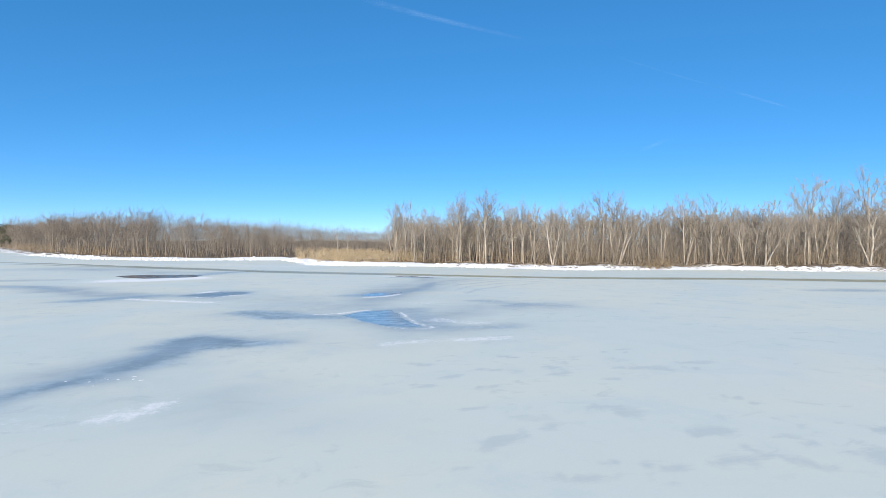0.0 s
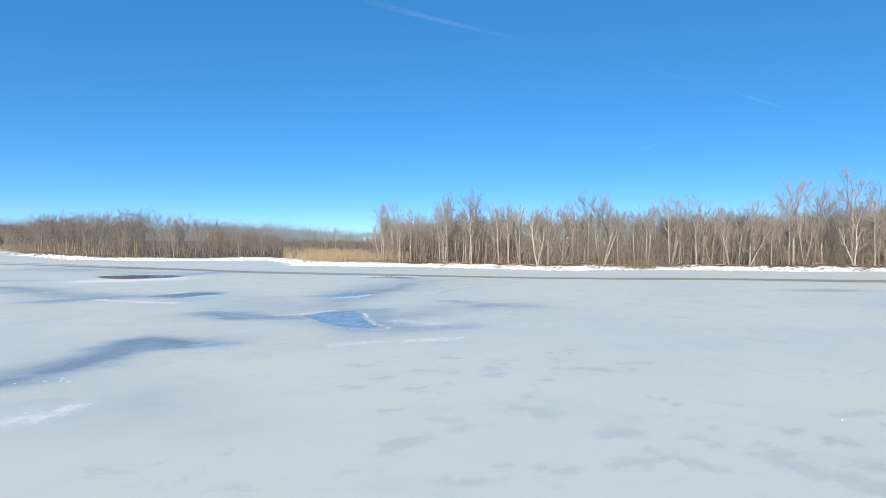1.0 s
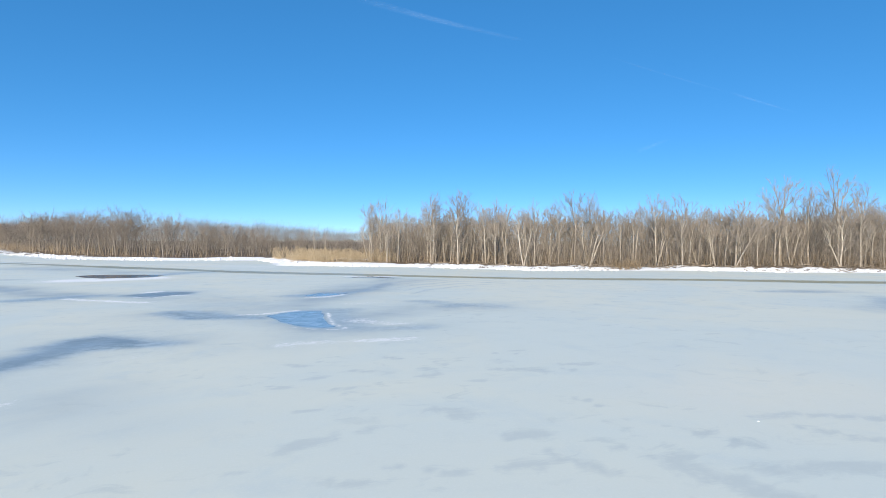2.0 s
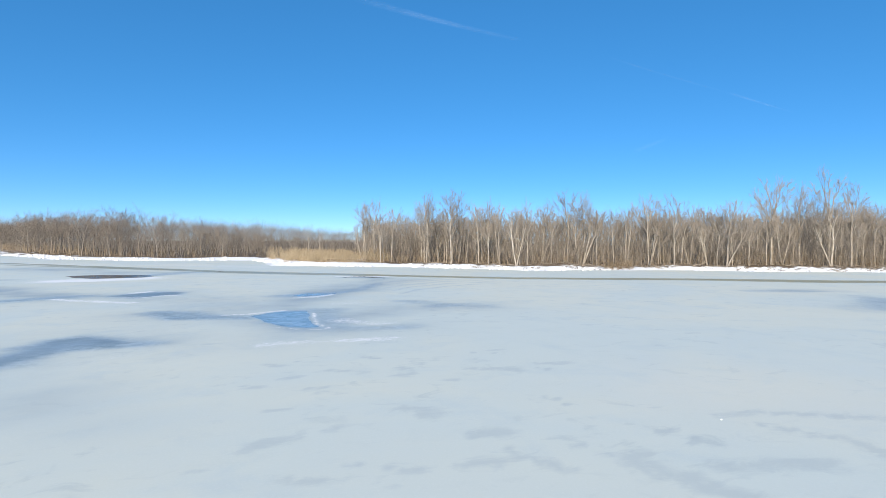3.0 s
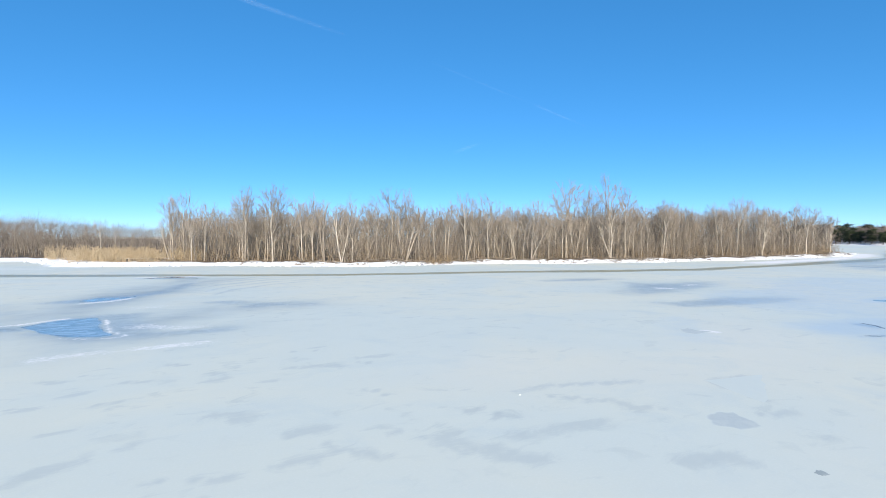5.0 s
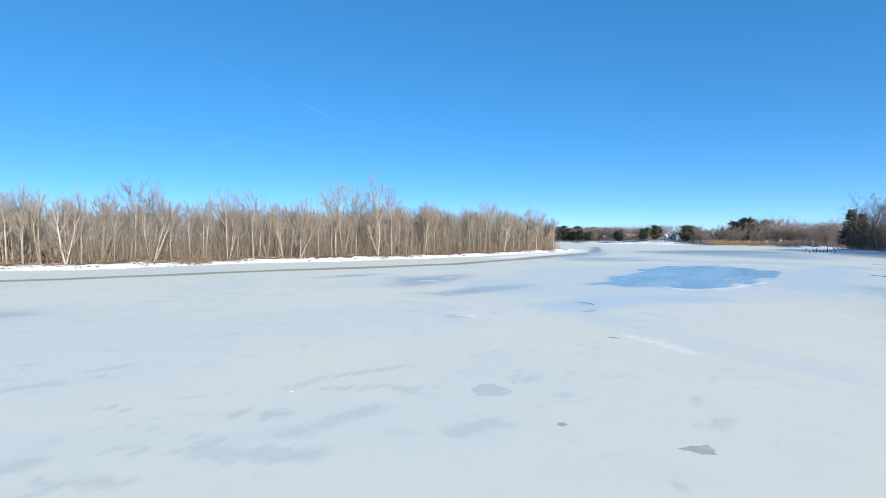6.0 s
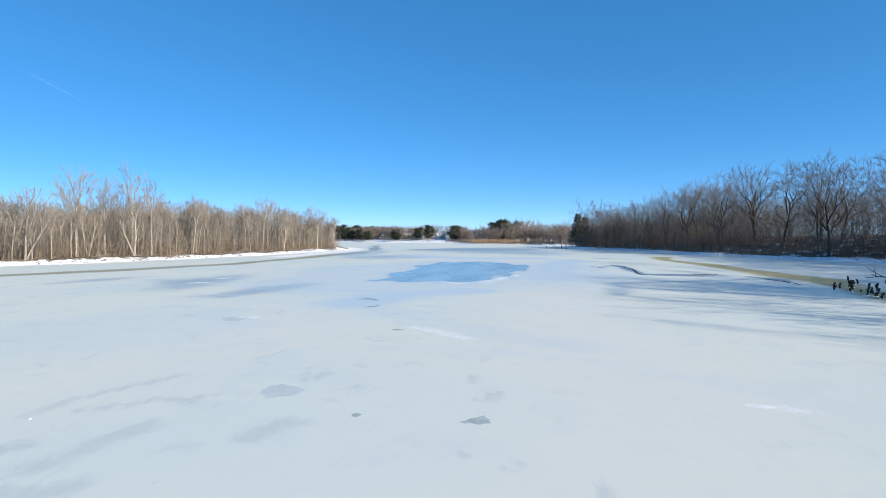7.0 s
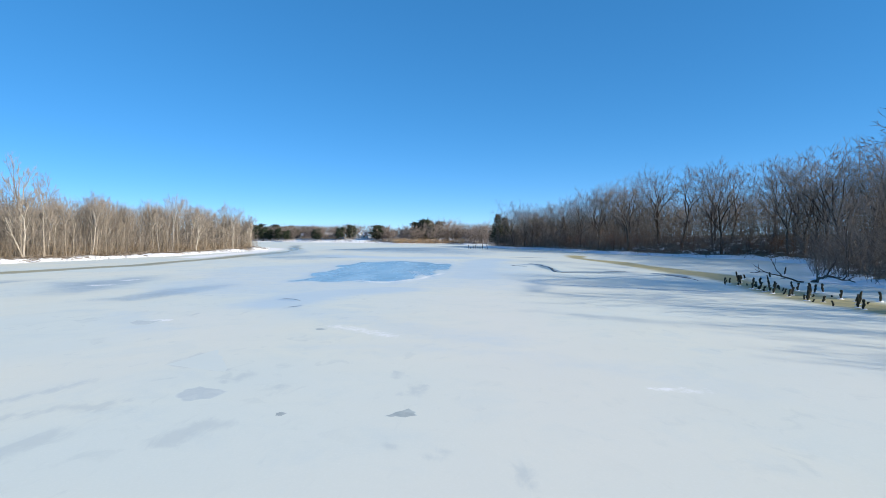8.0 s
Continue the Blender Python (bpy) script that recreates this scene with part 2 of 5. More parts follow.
def sticks(p0, p1, r0, r1, sides=3):
    """Points and faces of many tapered sticks, from the arrays of their ends and radii."""
    p0, p1 = np.asarray(p0, float), np.asarray(p1, float)
    d = p1 - p0
    d /= np.linalg.norm(d, axis=1, keepdims=True) + 1e-9
    up = np.where(np.abs(d[:, 2:3]) > 0.9, np.array([[1.0, 0, 0]]), np.array([[0, 0, 1.0]]))
    a = np.cross(d, up)
    a /= np.linalg.norm(a, axis=1, keepdims=True) + 1e-9
    b = np.cross(d, a)
    rings = []
    for p, r in ((p0, r0), (p1, r1)):
        r = np.broadcast_to(np.asarray(r, float), (len(p0),))[:, None]
        for k in range(sides):
            t = 2 * math.pi * k / sides
            rings.append(p + r * (math.cos(t) * a + math.sin(t) * b))
    verts = np.stack(rings, 1).reshape(-1, 3)
    base = np.arange(len(p0))[:, None, None] * 2 * sides
    face = np.array([[k, (k + 1) % sides, sides + (k + 1) % sides, sides + k] for k in range(sides)])
    return verts, (base + face[None]).reshape(-1, 4)


def joined(*pairs):
    verts, faces, n = [], [], 0
    for v, f in pairs:
        verts.append(v)
        faces.append(np.asarray(f) + n)
        n += len(v)
    return np.concatenate(verts), np.concatenate(faces)


def tube(points, radii, sides=6):
    """One welded tube along a line, closed at the ends."""
    points, radii = np.asarray(points, float), np.asarray(radii, float)
    verts, faces = [], []
    a = np.array([1.0, 0, 0])
    for i, p in enumerate(points):
        d = points[min(i + 1, len(points) - 1)] - points[max(i - 1, 0)]
        d /= np.linalg.norm(d) + 1e-9
        a = a - d * (a @ d)
        if np.linalg.norm(a) < 1e-3:
            a = np.cross(d, [0, 1.0, 0])
        a /= np.linalg.norm(a)
        b = np.cross(d, a)
        for k in range(sides):
            t = 2 * math.pi * k / sides
            verts.append(p + radii[i] * (math.cos(t) * a + math.sin(t) * b))
    for i in range(len(points) - 1):
        for k in range(sides):
            k2 = (k + 1) % sides
            faces.append((i * sides + k, i * sides + k2, (i + 1) * sides + k2, (i + 1) * sides + k))
    end = (len(points) - 1) * sides
    for k in range(1, sides - 1, 2):
        for o in (0, end):
            faces.append((o, o + k, o + k + 1, o + (k + 2) % sides))
    return np.array(verts), np.array(faces)


LATTICE = np.random.RandomState(5).rand(256, 256)


def lumps(x, y, size):
    """Smooth value noise, 0 to 1, with lumps of that size in metres."""
    x, y = np.asarray(x) / size + 1000, np.asarray(y) / size + 1000
    i, j = np.floor(x).astype(int), np.floor(y).astype(int)
    u, w = x - i, y - j
    u, w = u * u * (3 - 2 * u), w * w * (3 - 2 * w)
    g = lambda a, b: LATTICE[a % 256, b % 256]
    return (g(i, j) * (1 - u) + g(i + 1, j) * u) * (1 - w) + (g(i, j + 1) * (1 - u) + g(i + 1, j + 1) * u) * w


def to_line(x, y, line):
    """Distance from points to a broken line, and how far along it the nearest point lies, 0 to 1."""
    best, along = np.full(np.shape(x), 1e9), np.zeros(np.shape(x))
    n = len(line) - 1
    for k in range(n):
        (ax, ay), (bx, by) = line[k], line[k + 1]
        dx, dy = bx - ax, by - ay
        s = np.clip(((x - ax) * dx + (y - ay) * dy) / (dx * dx + dy * dy + 1e-9), 0, 1)
        d = np.hypot(x - ax - s * dx, y - ay - s * dy)
        along = np.where(d < best, (k + s) / n, along)
        best = np.minimum(best, d)
    return best, along


def inside(x, y, ring):
    """Metres inside a closed outline; negative outside."""
    d, _ = to_line(x, y, ring + ring[:1])
    odd = np.zeros(np.shape(x), bool)
    for (ax, ay), (bx, by) in zip(ring, ring[1:] + ring[:1]):
        cross = (ay > y) != (by > y)
        odd ^= cross & (x < (bx - ax) * (y - ay) / (by - ay + 1e-12) + ax)
    return np.where(odd, d, -d)


def graded(lo, hi, step, far, grow_by=1.18):
    """Grid lines: even between lo and hi, then ever wider out to far."""
    mid = list(np.arange(lo, hi + step / 2, step))
    out, s, v = [], step, mid[-1]
    while v < far:
        s *= grow_by
        v += s
        out.append(v)
    low, s, v = [], step, mid[0]
    while v > -far:
        s *= grow_by
        v -= s
        low.append(v)
    return np.array(low[::-1] + mid + out)


def sheet(name, xs, ys, height):
    gx, gy = np.meshgrid(xs, ys)
    gx, gy = gx.ravel(), gy.ravel()
    n, rows = len(xs), len(ys)
    i = (np.arange(rows - 1)[:, None] * n + np.arange(n - 1)[None]).ravel()
    me = arrays_mesh(name, np.stack([gx, gy, height(gx, gy)], 1), np.stack([i, i + 1, i + n + 1, i + n], 1), True)
    return me, gx, gy


def give(me, name, values):
    me.attributes.new(name, "FLOAT", "POINT").data.foreach_set("value", np.asarray(values, np.float32))


def smooth(v, lo, hi):
    t = np.clip((v - lo) / (hi - lo), 0, 1)
    return t * t * (3 - 2 * t)


# ---- the land round the river ----
NORTH = [(-3, 123), (0, 112), (1, 98), (23, 88), (40, 75), (64, 66.5), (80, 59), (119, 51), (150, 49), (168, 51), (182, 60), (196, 85), (215, 140),
         (260, 330), (300, 900), (-900, 1500), (-1500, 1100), (-420, 640), (-150, 320), (-95, 212), (-67, 168), (-45, 136), (-20, 124)]
SOUTH = [(900, 640), (520, 300), (420, 200), (350, 114), (328, 84), (311, 47), (293, 27), (275, 22), (281, -9), (248, -10), (238, -24), (215, -22), (200, -15),
         (166, -32), (130, -41), (114, -50), (99, -58), (86, -56), (68, -44), (56, -36), (45, -37), (28, -38), (8, -42), (-40, -46), (-150, -62), (-500, -160),
         (-1500, -900), (1500, -1500)]


def land(x, y):
    """Metres inland, on the north and on the south side; negative on the river."""
    w = (lumps(x, y, 7.0) - 0.5) * 3.0 + (lumps(x, y, 2.2) - 0.5) * 1.2
    return inside(x, y, NORTH) + w, inside(x, y, SOUTH) + w


def ground_height(x, y):
    n, s = land(x, y)
    rough = (lumps(x, y, 1.7) - 0.5) * 0.22 + (lumps(x, y, 6.0) - 0.5) * 0.5
    north = 0.5 * smooth(n, 0, 4) + rough * smooth(n, 0, 6) + 5 * smooth(n, 130, 520) * smooth(-x, -150, 150)
    south = 0.5 * smooth(s, 0, 3) + 3.5 * smooth(s, 2, 26) * smooth(-x, -215, -150) + 0.8 * smooth(s, 4, 60) + 1.3 * smooth(s, 3, 26) * smooth(x, 300, 335) * smooth(y, 26, 44) + rough * smooth(s, 0, 6)
    z = np.where(n > s, north, south)
    return np.where(np.maximum(n, s) > 0, z, np.maximum(-0.6, 0.3 * np.maximum(n, s)) - 0.02)


xs, ys = graded(-60, 205, 1.5, 3200, 1.2), graded(-80, 150, 1.5, 3200, 1.2)
me, gx, gy = sheet("ground", xs, ys, ground_height)
n, s = land(gx, gy)
give(me, "snow", np.where(n > s, 0.06 + 0.36 * smooth(-gx, -24, -16) * smooth(-gy, -150, -120) + 0.74 * (1 - smooth(n, 1.3, 6.2)), 0.38 + 0.6 * (1 - smooth(s, 1.0, 4.0)) + 0.05 * smooth(gx, 200, 260) + 0.35 * smooth(gx, 300, 330) * smooth(gy, 26, 44) * (1 - smooth(s, 14, 30))))
tagged(link("ground", me, GROUND), "wooded river banks of brown leaf litter under patchy snow", "ground", kind="structure")

# ---- the frozen river ----
WET = [  # thin clear ice: an outline, how softly it ends, its strength
    ([(-12.9, 76.6), (-9.5, 80.1), (-4.3, 81.6), (-9.1, 76.9), (-11.9, 72.5)], 1.2, 0.7),
    ([(-9.7, 47.4), (-6.7, 50.5), (-3.6, 50.2), (-3.9, 47.8), (-6.7, 45.8)], 0.9, 1),
    ([(-16.9, 45.7), (-13.7, 48), (-10.5, 49.5), (-10.3, 47.6), (-15, 44.8)], 1.6, 0.8),
    ([(-4.1, 35.8), (-1.9, 36.8), (0.2, 34.1), (3.2, 33.3), (3, 31.4), (-1.7, 32.5)], 1.3, 0.85),
    ([(-9.2, 18.9), (-7.5, 20.3), (-6.2, 22.4), (-5.8, 26.5), (-4.5, 27.6), (-0.6, 25.4), (-4.1, 24.5), (-4.9, 21.9), (-8.5, 17.5)], 1.4, 1.02),
    ([(3.4, 44.5), (6.4, 46.6), (9.2, 46.4), (14.5, 55.9), (13.8, 52.4), (7.8, 42.9), (5.9, 42.9)], 1.3, 0.8),
    ([(2.5, 32.8), (4.7, 35.1), (8, 35.5), (8.2, 27.9), (10.9, 26.6), (5.9, 26.9)], 1.6, 0.7),
]
WET_BEYOND = [  # the same, farther off
    ([(12.8, 39.1), (15.2, 36.9), (18.3, 34), (15, 34.6), (13.7, 36.6)], 1.7, 0.72),
    ([(51, 32.6), (51.6, 30.8), (52.9, 29.1), (58.3, 28.3), (53, 25.9), (49.6, 25.9), (47.1, 25.6), (43.3, 25.2), (43.6, 27.3)], 1.8, 0.58),
    ([(38.4, 21), (42, 20.4), (46, 20.1), (49.4, 16.9), (46.1, 16.2), (42.1, 17.3), (38.5, 18.4)], 0.8, 0.58),
    ([(155.8, 27.4), (185.1, 22.4), (197, 3.7), (139.3, -10.4), (126.4, -6.9), (137, 10.7)], 9, 0.75),
    ([(104, 32.9), (115.7, 31.6), (134.7, 31.3), (160.4, 39.7), (198.2, 55.7), (154.1, 40.5), (126, 35.2), (115.2, 36.7)], 2.0, 0.6),
    ([(97.1, 28.6), (104.7, 24.7), (116.6, 21.8), (97.7, 20.9)], 4, 0.6),
]
WET_LINES = [  # narrow streaks: a line, its half width, its strength
    ([(-32, 62), (-24, 59.5), (-19.5, 54.3)], 1.0, 0.7), ([(45.5, 38.4), (52, 36.8)], 1.2, 0.6), 
    ([(62, -24), (56.5, -14), (55, -9.8), (52.5, -8.8), (50.5, -10), (47, -16), (44, -22)], 0.8, 0.85), 
    ([(39.6, 9.8), (39.3, 8.9), (38.7, 8.5)], 0.2, 1.5), ([(35.3, 8), (35.6, 7.7), (36.5, 7.5)], 0.15, 1.5), ([(10.5, 65.8), (14.4, 63.9), (16.6, 64.3)], 0.5, 1.2),
    ([(81.7, -12.4), (84.5, -14.7), (75, -14.3), (67, -14.1)], 0.5, 2.1), ([(67, -14.6), (66.4, -19), (66.6, -22)], 0.85, 2.0), 
    ([(64.8, -24.7), (61.5, -25.5), (58.4, -25.3)], 0.6, 2.0),
]
WET_LINES += [([(164, 30), (163, 20), (167, 11)], 4.5, 1.4), ([(176, 23), (178, 10), (172, -6)], 4.0, 1.3), ([(154, 15), (155, 6), (153, 0)], 1.6, 1.1), ([(104, 32), (106, 24), (104, 17)], 1.2, 1.1), ([(186, 3), (182, -10)], 2.0, 1.0),
              ([(196, -9), (190, -18)], 2.0, 1.3)]  # wet streaks far up the river
WET_LINES += [([(13.8, 43.5 + 2.7 * k), (16.3 + 0.1 * k, 47 + 2.7 * k), (20 + 0.5 * k, 50.3 + 2.7 * k), (27 + 0.8 * k, 53 + 2.4 * k)], 0.3, 0.55) for k in range(5)]  # arcs left by the shifting ice
POOL = [([(2.7, 33), (4.4, 34.6), (6, 34.5), (6.2, 31.8), (6.7, 28.2), (6.1, 28), (4.9, 28.6), (3.9, 30.3)], 0.8), ([(5, 44.5), (6.4, 46.1), (8.2, 45.4), (9.2, 46.4), (7.9, 43.6), (6.2, 43.3)], 0.9)]
LAKE = [(53, 12.4), (58, 11.4), (62, 13), (70, 12.2), (79, 13.4), (88, 10.8), (92.5, 5), (83, -1.6), (63, 0), (57, 1.6), (52, 4.6), (54, 7), (52.4, 9.6)]
PALE = [([(100, -10), (88, -7), (72, -5), (58, -4)], 4.0, 1.0), ([(37.5, 9.2), (42, 8), (46, 3)], 2.8, 1.0), ([(112, 20), (104, 8), (106, -4)], 5.0, 1.0), ([(35.3, 8.2), (32.2, 3.9), (27.5, -0.3), (26.3, -2.6)], 2.4, 0.4),
        ([(24.6, 3.0), (24.3, -0.4), (23.7, -3.2), (21.7, -6.5), (19, -9)], 1.5, 0.3), ([(33, 15.5), (30.5, 14.5), (28.5, 12)], 1.8, 0.4)]
HAZE = [  # broad lanes where water lies under the ice: a line, its half width, its strength
    ([(-10, 47.5), (-3, 44), (3, 38), (7, 31)], 3.6, 0.43), ([(18, 60), (14.6, 55.8), (8.5, 46.6), (4.5, 38.6), (1.2, 34.9), (-2.9, 35.2)], 2.9, 0.72), ([(2.3, 30.9), (5.1, 28.2), (7.5, 26.8), (10.6, 27.5)], 1.9, 0.61),
    ([(-12, 18), (-8, 19.4), (-5.3, 23.5), (-4, 26.5), (-0.6, 25.6)], 1.3, 0.75), ([(-3.8, 18.1), (-1.7, 16.6), (0.5, 14.0)], 1.9, 0.29), ([(4.5, 24.7), (8.1, 31.3), (12.1, 34.4), (18, 35)], 2.2, 0.58),
    ([(-42.3, 93.9), (-34, 94.9), (-25.2, 91.2), (-14.8, 81.4)], 3.8, 0.65), ([(-40, 71), (-31.6, 70), (-26, 69)], 1.4, 0.87), ([(-34, 62), (-24, 59), (-18, 53), (-12, 48), (-5, 50)], 2.2, 0.72), ([(-24, 84), (-15, 80), (-6, 80)], 2.4, 0.58),
    ([(13, 66), (16, 62.5), (12, 56)], 1.8, 0.72), ([(43.5, 26.2), (50, 28), (57, 28.4)], 1.9, 0.58), ([(47, 39), (54, 36.5)], 1.4, 0.51), ([(49, 17), (43, 18.6), (38.5, 19.6)], 1.2, 0.58),
    ([(150, 26), (165, 18), (172, 3), (165, -8)], 8.4, 0.9), ([(104, 31), (110, 25), (118, 22)], 4.2, 0.72), ([(140, 44), (120, 40), (104, 42)], 4.8, 0.43), ([(96, -12), (92, -17), (84, -22)], 3.6, 0.51),
    ([(52, -14.4), (51, -10.9), (48.3, -8.3), (44, -8.1), (41.5, -10.8), (40.6, -13.9), (35.8, -15.8)], 0.9, 0.87), ([(34.4, -5.7), (33.2, -7.3), (31.7, -9.8), (29.9, -11.8)], 0.6, 0.58), ([(78, -18), (70, -21), (62, -22)], 1.4, 0.58), ([(90, -20), (80, -24), (70, -25.5)], 1.2, 0.58)]
WARM = [([(6, 0), (16, -3.5), (26, -3.5), (40, -2), (50, -7)], 5.5, 0.75), ([(18, 13), (26, 9), (33, 12)], 4.0, 0.4), ([(8, 5), (13, 2)], 2.0, 0.35), ([(24, -14), (14, -12)], 5.0, 0.5), ([(60, 24), (48, 16), (52, 9)], 4.0, 0.3)]  # broad zones of slightly yellower ice with fewer blotches
MELT = [([(-57, 125), (-29.5, 101), (-16, 90.6), (-1.8, 78.2), (12.6, 69.7), (31, 58.8), (50, 52), (63, 45.5), (77, 40.6), (103, 39), (128, 38), (150, 39.5), (174, 45.3),
          (205, 54), (232, 64)], 1.4)]
SILT = [([(118, -29), (104, -26), (89, -28.6), (70, -28.6), (61, -29.6), (51, -27.2), (41.5, -25.8), (36, -26.2), (26, -25)], 1.5)]
DRIFTED = [([(-19.8, 65.8), (-18.8, 67.2), (-17.3, 67.9), (-14, 67.6), (-11.5, 68.6)], 2.3),
           ([(-7.7, 46.1), (-6.3, 45.9), (-3.9, 47.5)], 0.28),
           ([(-7.9, 50.3), (-6.9, 51.1)], 0.5),
           ([(-12.5, 46.1), (-9.6, 44.1), (-5.8, 42.4)], 0.4),
           ([(4.4, 28.5), (5.9, 27.5), (7.1, 27.5), (6.8, 29.1), (6.5, 31.5), (6.3, 33.3)], 0.13),
           ([(1.2, 33.7), (2.6, 33.9), (4.5, 35)], 0.22),
           ([(5.5, 42.8), (7, 43.1), (8.5, 44.6)], 0.4),
           ([(48.3, 27.6), (48.8, 26.7)], 0.5),
           ([(53.2, 27.7), (54.2, 27.5)], 0.4),
           ([(30.4, 12.9), (30.7, 12.5)], 0.28),
           ([(10.8, 66.6), (13, 66), (16.6, 65.2)], 0.6), ([(53.6, 7), (51.6, 4.4), (56.5, 1.3), (63, -0.6)], 0.3)]
FROSTED = [([(-20, 66.2), (-16.4, 65.8), (-14, 67.4), (-11.3, 69.3)], 1.5, 1.5), ([(-56, 131), (-31, 108), (-17, 104), (-0.4, 93)], 6.0, 0.5), ([(-38, 86), (-24, 82)], 1.6, 0.35), ([(4.1, 23.8), (5.9, 23.8)], 0.7, 0.62), ([(7.5, 23.8), (9.7, 23.6)], 0.7, 0.68), ([(7.8, 30.2), (9.4, 28.7)], 0.9, 0.6),
           ([(18.9, -7.7), (19.2, -6.6)], 0.22, 0.7), ([(66, 2.5), (58, 0.5), (53, 2.5)], 1.2, 0.5), ([(-2.5, 21.5), (-1, 23)], 1.0, 0.3), ([(-9, 15), (-6, 15.8)], 1.2, 0.35), ([(8.2, 30.6), (9.1, 28.9), (10.4, 28.2)], 0.75, 0.6), ([(4.1, 23.8), (5.3, 23.5), (6.5, 23.6)], 0.7, 0.5), ([(8.3, 37.8), (9.9, 38.4)], 1.0, 0.5), ([(29.4, 3.8), (28.2, 2.5), (26.6, 1.1)], 0.6, 0.62),
           ([(-4.6, 15.9), (-4.2, 16.2), (-3.7, 16.6)], 0.75, 0.68), ([(103.5, 45), (129.2, 44.5), (156.6, 46.5), (176, 53)], 3.6, 1.0), ([(26, 29), (29, 26)], 0.6, 0.3)]  # thin speckled snow: a line, its half width, its strength
STAIN = [([(16, 10.4), (17.3, 10.3), (19.9, 9.3)], 0.22), ([(16.6, 9.4), (17.5, 8), (17.4, 7)], 0.22), ([(13.9, 7.5), (15.7, 7.1)], 0.5), ([(12.2, 8.2), (12.9, 6.4)], 0.4),
         ([(15.3, 4.5), (16.5, 4)], 0.45), ([(3.9, 11.5), (5.1, 11.9)], 0.25), ([(8.2, 13.1), (9, 12.5)], 0.3), ([(11.3, 17.1), (12.8, 16.3)], 0.25), ([(8.7, 9.3), (9.6, 9.2)], 0.3),
         ([(21.9, 7.8), (24, 7.2)], 0.14), ([(21.9, 7.8), (21.1, 5.8)], 0.15), ([(32.6, 12.4), (32.5, 12), (33.2, 12)], 0.15)]
BLOTS = [(18, 7), (15, 7.5), (12.5, 7.5), (10.6, 8.9), (9.7, 11), (20.7, 0.6), (19.2, 3.6), (20.3, 5.2), (12.7, 6.8), (17.4, 8.4), (17.4, 7.2), (4.4, 11.9), (8.6, 12.6), (9.6, 10.8), (6.1, 10.1), (10.6, 8.8), (3.2, 10.6), (5.3, 9.6),
         (6.8, 8.9), (9.5, 18.6), (3.7, 16.6), (5.7, 15.1), (19, 0), (15.7, 0.5), (15.1, -0.4), (14, -2.1)]  # small clouded patches, each drawn out along the wind
scatter = random.Random(77)
BLOTS += [(scatter.uniform(4, 15), scatter.uniform(8.5, 20)) for _ in range(44)]
for k, (x, y) in zip(itertools.cycle((0.9, 0.55, 1.1, 0.45, 0.7)), BLOTS):
    a = scatter.gauss(-0.35, 0.3)
    STAIN.append(([(x - 0.34 * k * math.cos(a), y - 0.34 * k * math.sin(a)), (x, y - 0.1 * k), (x + 0.34 * k * math.cos(a), y + 0.34 * k * math.sin(a))], 0.21 * k))


